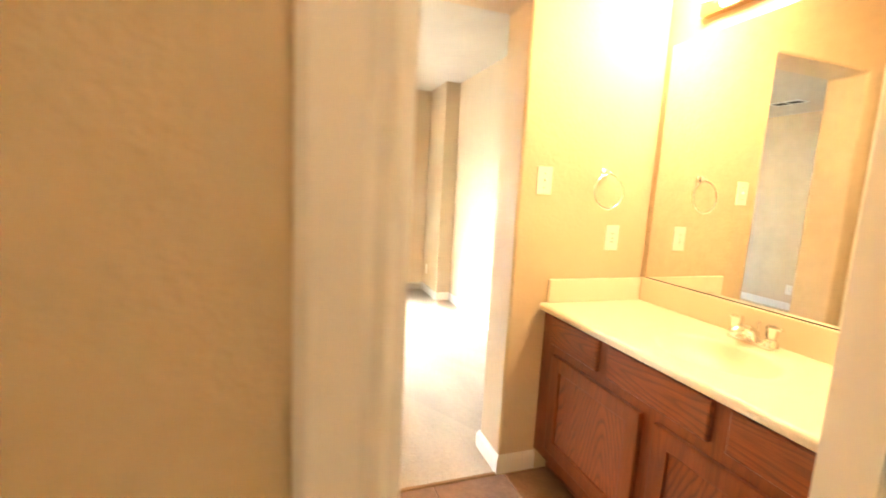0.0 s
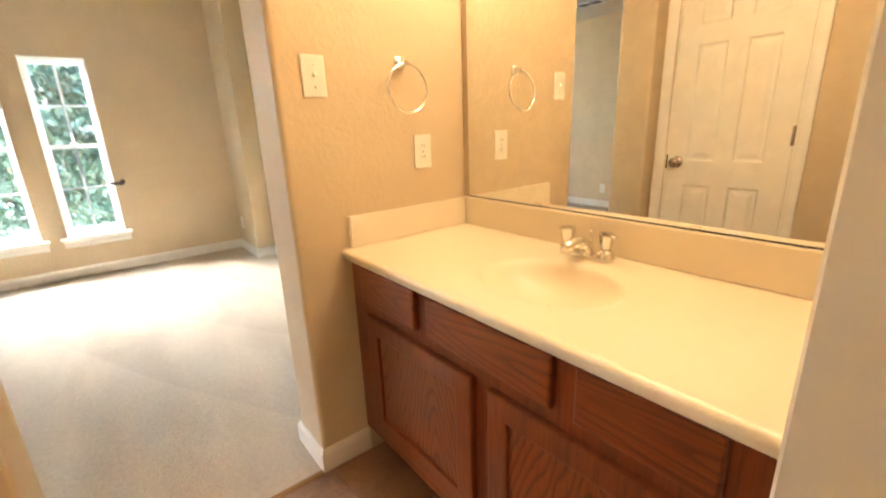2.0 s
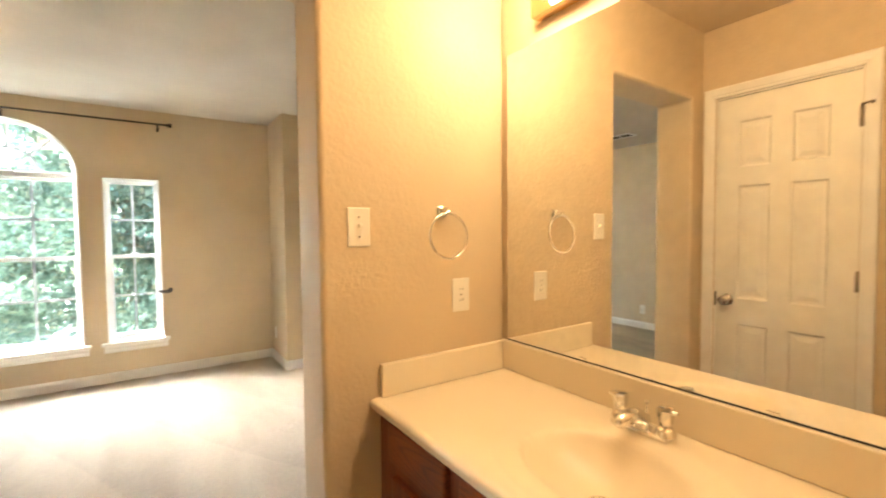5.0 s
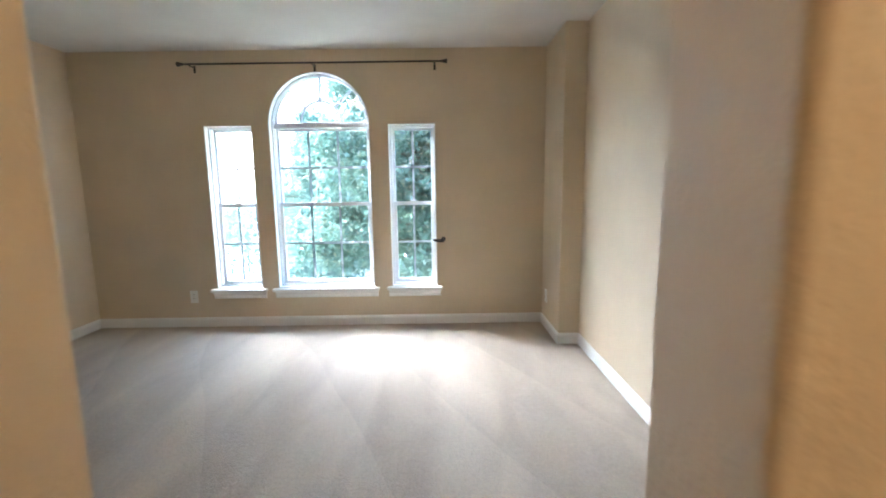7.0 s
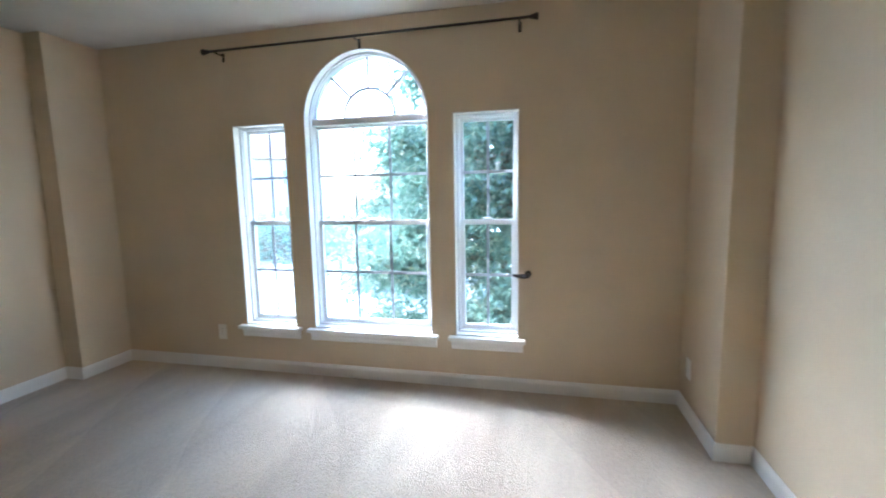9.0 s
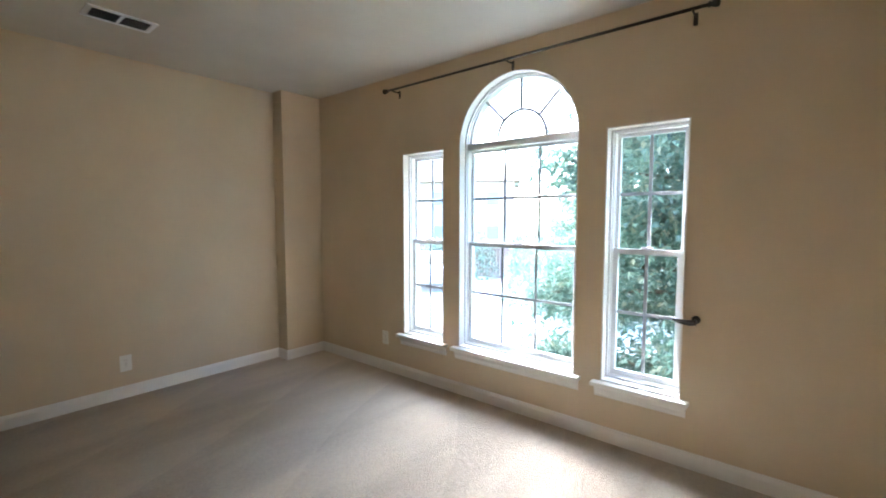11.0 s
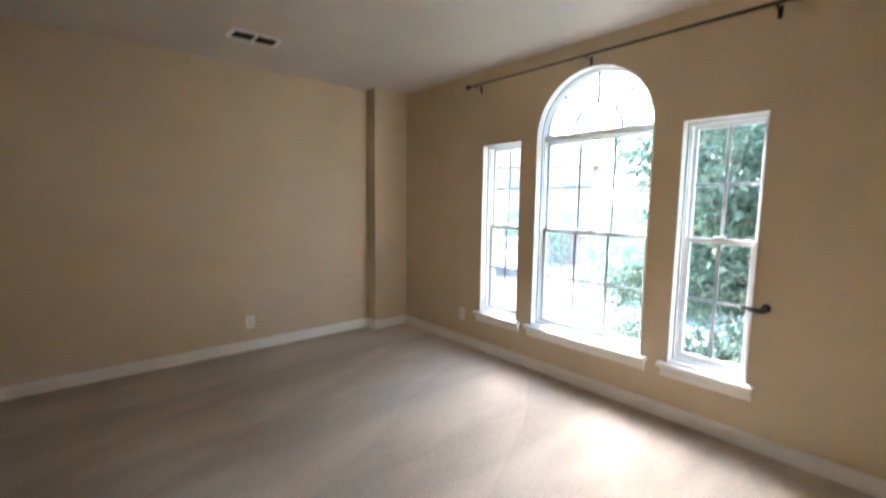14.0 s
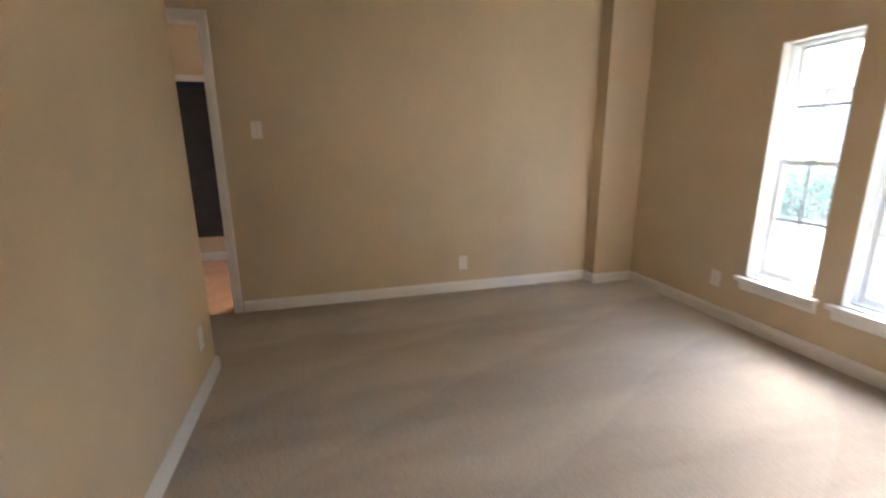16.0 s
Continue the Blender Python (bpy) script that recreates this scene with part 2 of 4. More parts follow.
def empty(name, label, category, m=None, group="", kind=""):
    e = new(name)
    if m is not None:
        e.matrix_world = m
    return tagged(e, label, category, group, kind)


def part(name, bm, mat, parent, label="", smooth=False):
    ob = finish(name, bm, mat, smooth)
    ob.parent = parent
    return tagged(ob, label)


def box(bm, x0, x1, y0, y1, z0, z1, bevel=0.0, segs=1):
    xs, ys, zs = sorted((x0, x1)), sorted((y0, y1)), sorted((z0, z1))
    v = [bm.verts.new((x, y, z)) for x in xs for y in ys for z in zs]
    fs = [bm.faces.new([v[i] for i in q]) for q in ((0, 1, 3, 2), (4, 6, 7, 5), (0, 4, 5, 1), (2, 3, 7, 6), (0, 2, 6, 4), (1, 5, 7, 3))]
    if bevel:
        edges = list({e for f in fs for e in f.edges})
        bmesh.ops.bevel(bm, geom=edges, offset=bevel, segments=segs, profile=0.5, affect="EDGES")
    return bm


def boxed(*a, **k):
    return box(bmesh.new(), *a, **k)


def lathe(bm, profile, m=None, segs=24):
    """Turns (radius, height) pairs round the z axis, then applies m."""
    rings = []
    for r, h in profile:
        if r < 1e-5:
            rings.append([bm.verts.new((0, 0, h))])
        else:
            rings.append([bm.verts.new((r * math.cos(2 * math.pi * k / segs), r * math.sin(2 * math.pi * k / segs), h)) for k in range(segs)])
    for a, b in zip(rings, rings[1:]):
        for k in range(segs):
            j = (k + 1) % segs
            if len(a) == 1 and len(b) > 1:
                bm.faces.new((a[0], b[k], b[j]))
            elif len(b) == 1 and len(a) > 1:
                bm.faces.new((a[k], a[j], b[0]))
            elif len(a) > 1:
                bm.faces.new((a[k], a[j], b[j], b[k]))
    if m is not None:
        bmesh.ops.transform(bm, matrix=m, verts=[v for r in rings for v in r])
    return bm


def tube(bm, pts, radius, segs=10, closed=False):
    """A round bar along pts; radius a number or one per point."""
    pts = [Vector(p) for p in pts]
    n = len(pts)
    rings = []
    up = Vector((0.0, 0.0, 1.0))
    for i, p in enumerate(pts):
        a = pts[(i - 1) % n] if closed or i else p
        b = pts[(i + 1) % n] if closed or i < n - 1 else p
        d = (b - a).normalized()
        s = d.cross(up)
        if s.length < 1e-3:
            s = d.cross(Vector((1, 0, 0)))
        s.normalize()
        t = s.cross(d)
        r = radius[i] if isinstance(radius, (list, tuple)) else radius
        rings.append([bm.verts.new(p + r * (math.cos(2 * math.pi * k / segs) * s + math.sin(2 * math.pi * k / segs) * t)) for k in range(segs)])
    for i in range(n if closed else n - 1):
        a, b = rings[i], rings[(i + 1) % n]
        for k in range(segs):
            bm.faces.new((a[k], a[(k + 1) % segs], b[(k + 1) % segs], b[k]))
    if not closed:
        bm.faces.new(rings[0])
        bm.faces.new(rings[-1])
    return bm


def slab(loops, place, depth):
    """A plate with holes: 2D loops (the outline first), place(u, v) to 3D, then pushed along depth."""
    bm = bmesh.new()
    edges = []
    for loop in loops:
        vs = [bm.verts.new(place(u, v)) for u, v in loop]
        edges += [bm.edges.new((vs[i], vs[(i + 1) % len(vs)])) for i in range(len(vs))]
    bmesh.ops.triangle_fill(bm, edges=edges, use_beauty=True)
    r = bmesh.ops.extrude_face_region(bm, geom=list(bm.faces))
    bmesh.ops.translate(bm, verts=[g for g in r["geom"] if isinstance(g, bmesh.types.BMVert)], vec=depth)
    return bm


def rect(u0, u1, v0, v1):
    return [(u0, v0), (u1, v0), (u1, v1), (u0, v1)]


def arch(u0, u1, v0, spring, steps=32):
    c, r = (u0 + u1) / 2, (u1 - u0) / 2
    return [(u0, v0), (u1, v0)] + [(c + r * math.cos(math.pi * k / steps), spring + r * math.sin(math.pi * k / steps)) for k in range(steps + 1)]


BASE_PROFILE = [(0.0, 0.0), (0.013, 0.0), (0.013, 0.062), (0.010, 0.074), (0.006, 0.079), (0.005, 0.086), (0.0, 0.088)]


def moulding(points, profile, z=0.0, closed=False):
    """A skirting along plan points, standing out on the left of the way walked, with mitred corners."""
    bm = bmesh.new()
    pts = [Vector((x, y)) for x, y in points]
    n = len(pts)
    rings = []
    for i in range(n):
        d0 = (pts[i] - pts[i - 1]).normalized() if closed or i else (pts[1] - pts[0]).normalized()
        d1 = (pts[(i + 1) % n] - pts[i]).normalized() if closed or i < n - 1 else d0
        n0, n1 = Vector((-d0.y, d0.x)), Vector((-d1.y, d1.x))
        mit = (n0 + n1) / max(0.2, 1 + n0.dot(n1))
        rings.append([bm.verts.new((pts[i].x + mit.x * u, pts[i].y + mit.y * u, z + h)) for u, h in profile])
    for i in range(n if closed else n - 1):
        a, b = rings[i], rings[(i + 1) % n]
        for k in range(len(profile) - 1):
            bm.faces.new((a[k], a[k + 1], b[k + 1], b[k]))
    if not closed:
        bm.faces.new(rings[0])
        bm.faces.new(rings[-1])
    return bm


CASING_PROFILE = [(0.0, 0.0), (0.0, 0.009), (0.006, 0.012), (0.014, 0.011), (0.020, 0.014), (0.040, 0.017), (0.050, 0.018), (0.057, 0.015), (0.057, 0.0)]


def casing(half, height, place, bottom=0.0):
    """A mitred door surround; place(u, v, w): across, up, out of the wall."""
    bm = bmesh.new()
    rings = [[bm.verts.new(place(s * (half + u), (height + u) if top else bottom, w)) for u, w in CASING_PROFILE] for s, top in ((-1, 0), (-1, 1), (1, 1), (1, 0))]
    for a, b in zip(rings, rings[1:]):
        for k in range(len(CASING_PROFILE) - 1):
            bm.faces.new((a[k], a[k + 1], b[k + 1], b[k]))
    return bm


def rounded(ob, width=0.018, segs=4, angle=40):
    md = ob.modifiers.new("edges", "BEVEL")
    md.width, md.segments, md.limit_method, md.angle_limit = width, segs, "ANGLE", radians(angle)
    return ob


# ---- plan ----
ZC = 2.45
XW, XE = -3.08, 1.37          # bedroom, west and east walls
AW, AE = -2.93, 1.205         # window bay, west and east
JW, JE = 3.31, 3.13           # where the bay begins
YW = 3.705                    # window wall
YN, YS = 0.33, 0.118          # partition between bedroom and vanity room
OX0, OX1, OZ = -0.195, 0.54, 2.06   # cased opening
BX, MX = -0.311, 1.252        # vanity room, west and mirror walls
DY0, DY1 = -1.14, -1.26       # doorway wall
DX0, DX1 = -0.300, 0.404      # doorway
RX = -2.17                    # corner of the entry recess
TW = 0.12


def structure(name, bm, mat, label, category="wall"):
    return thing(name, bm, mat, label, category, kind="structure")


# window wall
WIN = ((-1.807, -1.385, 0.36, 1.825), (-1.237, -0.349, 0.36, 1.825), (-0.187, 0.232, 0.36, 1.825))
holes = [rect(*WIN[0]), arch(WIN[1][0], WIN[1][1], WIN[1][2], 1.825), rect(*WIN[2])]
structure("wall_north", slab([rect(XW - TW, XE + TW, -0.1, ZC + 0.1)] + holes, lambda u, v: (u, YW, v), (0, 0.2, 0)), WALL,
          "tan painted bedroom wall pierced by three windows")
# bays and side walls
structure("wall_east", slab([[(MX, YN), (XE, YN), (XE, JE), (AE, JE), (AE, YW), (XE + TW, YW), (XE + TW, YS), (MX, YS)]],
          lambda u, v: (u, v, -0.1), (0, 0, ZC + 0.2)), WALL, "tan painted bedroom side wall with a shallow step")
HD0, HD1 = -0.50, 0.272       # hall doorway in the west wall
west = slab([[(YS - 1.2, -0.1), (HD0, -0.1), (HD0, 2.07), (HD1, 2.07), (HD1, -0.1), (JW, -0.1), (JW, ZC + 0.1), (YS - 1.2, ZC + 0.1)]],
            lambda u, v: (XW, u, v), (-TW, 0, 0))
structure("wall_west", west, WALL, "tan painted bedroom wall with a doorway to the hall")
structure("wall_west_bay", boxed(XW - TW, AW, JW, YW, -0.1, ZC + 0.1), WALL, "tan painted wall step beside the windows")
# partition with the cased opening
pb = slab([[(RX, -0.1), (OX0, -0.1), (OX0, OZ), (OX1, OZ), (OX1, -0.1), (MX, -0.1), (MX, ZC + 0.1), (RX, ZC + 0.1)]], lambda u, v: (u, YN, v), (0, YS - YN, 0))
bmesh.ops.dissolve_limit(pb, angle_limit=0.01, verts=list(pb.verts), edges=list(pb.edges))
partition = structure("wall_partition", pb, WALL, "tan textured partition with a rounded drywall opening")
rounded(partition, 0.016)
structure("wall_recess_east", boxed(RX, RX + TW, -1.08, YS, -0.1, ZC + 0.1), WALL, "tan painted wall of the entry recess")
structure("wall_recess_south", boxed(XW, RX, -1.2, -1.08, -0.1, ZC + 0.1), WALL, "tan painted wall of the entry recess")
# vanity room
structure("wall_vanity_east", boxed(MX, MX + TW, -2.62, YS, -0.1, ZC + 0.1), WALL, "tan painted wall behind the mirror")
BD0, BD1 = -0.565, 0.042      # closed door in the west wall
structure("wall_vanity_west", slab([[(DY0, -0.1), (BD0, -0.1), (BD0, 2.055), (BD1, 2.055), (BD1, -0.1), (YS, -0.1), (YS, ZC + 0.1), (DY0, ZC + 0.1)]],
          lambda u, v: (BX, u, v), (-TW, 0, 0)), WALL, "tan painted wall with a white door")
structure("wall_doorway", slab([[(-1.4, -0.1), (DX0, -0.1), (DX0, 2.05), (DX1, 2.05), (DX1, -0.1), (MX, -0.1), (MX, ZC + 0.1), (-1.4, ZC + 0.1)]],
          lambda u, v: (u, DY0, v), (0, DY1 - DY0, 0)), WALL, "tan painted wall with a doorway")
structure("wall_back_west", boxed(-1.52, -1.4, -2.62, DY0, -0.1, ZC + 0.1), WALL, "tan painted wall of the inner room")
structure("wall_back_south", boxed(-1.4, MX, -2.62, -2.5, -0.1, ZC + 0.1), WALL, "tan painted wall of the inner room")
structure("wall_closet_back", boxed(-1.0, -0.9, DY0, YS, -0.1, ZC + 0.1), WALL, "plain closing wall behind the door")
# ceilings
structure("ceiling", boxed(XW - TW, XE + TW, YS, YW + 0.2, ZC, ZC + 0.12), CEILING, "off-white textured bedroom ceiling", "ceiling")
structure("ceiling_vanity", boxed(-1.52, MX + TW, -2.62, YS, ZC, ZC + 0.12), WALL, "tan painted vanity room ceiling", "ceiling")
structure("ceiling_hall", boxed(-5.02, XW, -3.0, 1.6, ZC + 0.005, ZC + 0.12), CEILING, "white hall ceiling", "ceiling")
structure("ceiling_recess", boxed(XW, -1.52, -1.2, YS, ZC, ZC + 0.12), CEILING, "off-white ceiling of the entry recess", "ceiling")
# floors
def carpet_sheet():
    bm = bmesh.new()
    for x0, x1, y0, y1 in ((XW, XE, YN, YW), (OX0, OX1, 0.125, YN), (XW, RX, -1.08, YN)):
        box(bm, x0, x1, y0, y1, -0.05, 0.0)
    return bm


structure("floor_carpet", carpet_sheet(), CARPET, "beige cut-pile carpet with vacuum streaks", "carpet")
structure("carpet_edge", boxed(OX0, OX1, 0.108, 0.1245, -0.04, 0.004, bevel=0.003), THRESHOLD, "brown bound edge of the carpet at the tiles", "carpet edge")
floor_tiles = structure("floor_tiles", boxed(-1.4, MX, -2.5, 0.108, -0.06, -0.010), GROUT, "terracotta ceramic floor tiles with grout", "tile floor")
structure("subfloor", boxed(-6.3, XE + 0.3, -3.1, YW + 0.2, -0.2, -0.07), CONCRETE, "concrete slab under the floors", "slab")

# hall beyond the bedroom door
structure("floor_hall", boxed(-6.2, XW, -3.0, 1.6, -0.05, 0.0), WOOD_FLOOR, "reddish wood hall floor", "wood floor")
structure("wall_hall_far", boxed(-5.02, -4.9, -3.0, 1.6, -0.1, ZC + 0.1), WALL, "tan hall wall", "wall")
# opening is made up, out of view, to brighten the dark hall
structure("wall_hall_north", slab([rect(-4.9, XW - TW, -0.1, ZC + 0.1), rect(-4.3, -3.8, 0.9, 1.8)], lambda u, v: (u, 1.5, v), (0, 0.1, 0)), WALL, "tan hall wall with an added unseen opening that lets daylight in", "wall")
structure("wall_hall_south", boxed(-4.9, XW - TW, -3.0, -2.9, -0.1, ZC + 0.1), WALL, "tan hall wall", "wall")
structure("wall_hall_side", boxed(XW - TW, XW, -2.9, YS - 1.2, -0.1, ZC + 0.1), WALL, "tan hall wall", "wall")
niche = empty("wall_panel", "tall black panel under a pale wooden ledge on the hall wall", "wall panel", pose(-4.9, -0.3, 0))
part("face", boxed(0.002, 0.03, -0.5, 0.5, 0.27, 1.83, bevel=0.004), DARK_PANEL, niche)
part("top_strip", boxed(0.002, 0.035, -0.5, 0.5, 1.832, 1.90), BLUE_GREY, niche, "blue-grey upper strip")
part("ledge", boxed(0.002, 0.07, -0.54, 0.54, 1.902, 1.96, bevel=0.006), TRIM, niche, "pale painted ledge")

# skirting boards
def baseboard(points):
    structure("baseboard", moulding(points, BASE_PROFILE), TRIM, "white painted baseboard along the wall", "baseboard")


baseboard([(OX1, YS), (OX1, YN), (XE, YN), (XE, JE), (AE, JE), (AE, YW), (AW, YW), (AW, JW), (XW, JW), (XW, HD1 + 0.062)])
baseboard([(0.725, YS), (OX1 + 0.0001, YS), (OX1, YS + 0.001)])
baseboard([(RX, -1.08), (RX, YN), (OX0, YN), (OX0, YS), (BX, YS)])
baseboard([(-4.9, 1.4), (-4.9, -2.8)])
baseboard([(BX, BD0 - 0.062), (BX, DY0), (DX0 - 0.062, DY0)])


# ---- windows ----
def window(name, x0, x1, z0, z1, cols, arched, label):
    w = empty(name, label, "window", pose(0, 0, 0), kind="structure")
    ya, yb = YW + 0.075, YW + 0.155
    c, r = (x0 + x1) / 2, (x1 - x0) / 2
    t = 0.007
    at = lambda y: (lambda u, v: (u, y, v))
    ring = (lambda d, lo=0.0: arch(x0 + d, x1 - d, z0 + d + lo, z1)) if arched else (lambda d, lo=0.0: rect(x0 + d, x1 - d, z0 + d + lo, z1 - d))
    part("window_jamb", slab([ring(0.0005), ring(t)], at(YW - 0.003), (0, 0.16, 0)), TRIM, w, "white painted reveal")
    part("window_frame", slab([ring(t), ring(t + 0.018)], at(ya), (0, yb - ya, 0)), VINYL, w)
    part("inner_stop", slab([ring(t), ring(t + 0.012)], at(ya - 0.018), (0, 0.0175, 0)), VINYL, w)
    f = t + 0.018
    mid = 1.12
    top = z1 if arched else z1 - f
    a0, a1, b0 = x0 + f, x1 - f, z0 + f
    if arched:
        part("transom_rail", boxed(a0, a1, ya - 0.006, yb - 0.002, z1 - 0.022, z1 + 0.022, bevel=0.003), VINYL, w)
        top = z1 - 0.022
    # lower sash stands nearer the room than the upper one
    for nm, s0, s1, y, bar in (("lower_sash", b0, mid + 0.018, ya + 0.012, 0.028), ("upper_sash", mid - 0.018, top, ya + 0.042, 0.020)):
        p = part(nm, slab([rect(a0 + 0.001, a1 - 0.001, s0, s1), rect(a0 + bar, a1 - bar, s0 + bar + 0.004, s1 - bar)], at(y), (0, 0.027, 0)), VINYL, w)
        g = part("pane", boxed(a0 + bar - 0.004, a1 - bar + 0.004, y + 0.010, y + 0.016, s0 + bar, s1 - bar + 0.004), GLASS, p, "clear glass")
        g.visible_shadow = False
        wide = (a1 - a0 - 2 * bar)
        for k in range(1, cols):
            x = a0 + bar + wide * k / cols
            part("muntin", boxed(x - 0.0095, x + 0.0095, y + 0.004, y + 0.0095, s0 + bar, s1 - bar, bevel=0.0015), MUNTIN, p)
        zz = (s0 + s1 + 0.004) / 2
        part("muntin", boxed(a0 + bar, a1 - bar, y + 0.0035, y + 0.0093, zz - 0.0095, zz + 0.0095, bevel=0.0015), MUNTIN, p)
    part("sash_lock", boxed(c - 0.03, c + 0.03, ya + 0.006, ya + 0.038, mid + 0.019, mid + 0.032, bevel=0.004), VINYL, w)
    if arched:
        fan = part("fan_light", slab([arch(a0, a1, z1 + 0.022, z1 + 0.0225), arch(a0 + 0.022, a1 - 0.022, z1 + 0.03, z1 + 0.0305)], at(ya + 0.02), (0, 0.03, 0)), VINYL, w)
        g = part("pane", slab([arch(a0 + 0.02, a1 - 0.02, z1 + 0.028, z1 + 0.0285)], at(ya + 0.034), (0, 0.005, 0)), GLASS, fan, "clear glass")
        g.visible_shadow = False
        rr = 0.185
        part("muntin", tube(bmesh.new(), [(c + rr * math.cos(math.pi * k / 24), ya + 0.028, z1 + 0.03 + rr * math.sin(math.pi * k / 24)) for k in range(25)], 0.012, 6), MUNTIN, fan)
        for k in (1, 2, 3):
            q = math.pi * k / 4
            part("muntin", tube(bmesh.new(), [(c + d * math.cos(q), ya + 0.028, z1 + 0.03 + d * math.sin(q)) for d in (rr, r - f - 0.03)], 0.012, 6), MUNTIN, fan)
    sill = boxed(x0 - 0.045, x1 + 0.045, YW - 0.055, YW - 0.0002, z0 - 0.026, z0 - 0.001, bevel=0.004, segs=2)
    box(sill, x0 + 0.001, x1 - 0.001, YW, ya - 0.001, z0 - 0.02, z0 + 0.0065)
    part("window_sill", sill, TRIM, w)
    ap = moulding([(x1 + 0.03, YW), (x0 - 0.03, YW)], [(0, 0), (0.008, 0.0), (0.013, 0.012), (0.013, 0.03), (0.022, 0.052), (0.022, 0.066), (0, 0.066)], z=z0 - 0.0925)
    part("apron", ap, TRIM, w)
    return w


window("window_1", *WIN[0], 2, False, "narrow white sash window with divided panes")
window("window_2", *WIN[1], 3, True, "tall white arched window with a fan light")
window("window_3", *WIN[2], 2, False, "narrow white sash window beside a tieback")


# ---- doors ----
def door_leaf(bm, width, height, thick):
    """Six raised panels on the face at local y = 0, hinged at x = 0."""
    st, mid = 0.105, 0.09
    pw = (width - 2 * st - mid) / 2
    xs = [0, st, st + pw, st + pw + mid, st + 2 * pw + mid, width]
    zs = [0, 0.21, 0.79, 0.93, 1.55, 1.65, 1.90, height]
    grid = [[bm.verts.new((x, 0, z)) for z in zs] for x in xs]
    panels = []
    for i in range(5):
        for j in range(7):
            fc = bm.faces.new((grid[i][j], grid[i + 1][j], grid[i + 1][j + 1], grid[i][j + 1]))
            if i in (1, 3) and j in (1, 3, 5):
                panels.append(fc)
    edge = [e for e in bm.edges if e.is_boundary]
    ext = bmesh.ops.extrude_edge_only(bm, edges=edge)
    vs = [g for g in ext["geom"] if isinstance(g, bmesh.types.BMVert)]
    bmesh.ops.translate(bm, verts=vs, vec=(0, thick, 0))
    bmesh.ops.edgeloop_fill(bm, edges=[g for g in ext["geom"] if isinstance(g, bmesh.types.BMEdge) and g.is_boundary])
    bm.normal_update()
    for fc in panels:
        for w, d in ((0.010, 0.009), (0.012, 0.0), (0.022, -0.006)):
            bmesh.ops.inset_region(bm, faces=[fc], thickness=w, depth=0.0, use_even_offset=True)
            bmesh.ops.translate(bm, verts=list(fc.verts), vec=(0, d, 0))
    return bm


def knob(parent, m, mat):
    k = part("door_knob", lathe(bmesh.new(), [(0.0, 0.0), (0.032, 0.0), (0.033, 0.004), (0.027, 0.009), (0.012, 0.012), (0.0105, 0.028), (0.017, 0.034), (0.026, 0.043), (0.0285, 0.053), (0.024, 0.063), (0.012, 0.068), (0.0, 0.069)], m), mat, parent, "satin nickel knob", smooth=True)
    return k


# closed door in the vanity room
door1 = empty("door_1", "closed white six-panel door in the vanity room", "door", kind="structure")
leaf = door_leaf(bmesh.new(), 0.593, 2.03, 0.035)
bmesh.ops.transform(leaf, matrix=pose(BX - 0.004, BD0 + 0.007, 0.012, 0, 0, 90), verts=leaf.verts)
leaf_ob = part("door_leaf", leaf, DOOR_PAINT, door1)
knob(leaf_ob, pose(BX - 0.004, BD1 - 0.067, 0.93, 0, 90, 0), NICKEL)
part("door_casing", casing((BD1 - BD0) / 2 + 0.004, 2.055, lambda u, v, w: (BX + 0.0005 + w, (BD0 + BD1) / 2 + u, v)), TRIM, door1)
dj = slab([[(BD0 + 0.0005, 0), (BD0 + 0.006, 0), (BD0 + 0.006, 2.047), (BD1 - 0.006, 2.047), (BD1 - 0.006, 0), (BD1 - 0.0005, 0), (BD1 - 0.0005, 2.0545), (BD0 + 0.0005, 2.0545)]], lambda u, v: (BX - 0.001, u, v), (-0.11, 0, 0))
part("door_jamb", dj, TRIM, door1)
for z in (0.25, 1.08, 1.83):
    hg = part("hinge", lathe(bmesh.new(), [(0, -0.049), (0.004, -0.048), (0.0075, -0.045), (0.0075, 0.045), (0.004, 0.048), (0, 0.049)], pose(BX + 0.013, BD0 + 0.002, z), 12), HINGE, door1, smooth=True)
    part("hinge_leaf", boxed(BX - 0.0035, BX + 0.010, BD0 + 0.0005, BD0 + 0.006, z - 0.045, z + 0.045), HINGE, hg)
    if z > 1.5:
        part("pin_stop", tube(bmesh.new(), [(BX + 0.013, BD0 + 0.002, z + 0.052), (BX + 0.03, BD0 - 0.022, z + 0.053), (BX + 0.034, BD0 - 0.04, z + 0.05)], [0.006, 0.004, 0.009], 8), HINGE, hg, "hinge pin door stop")
part("latch_plate", boxed(BX - 0.003, BX - 0.0005, BD1 - 0.012, BD1 - 0.003, 0.89, 0.97), SLOT, door1)

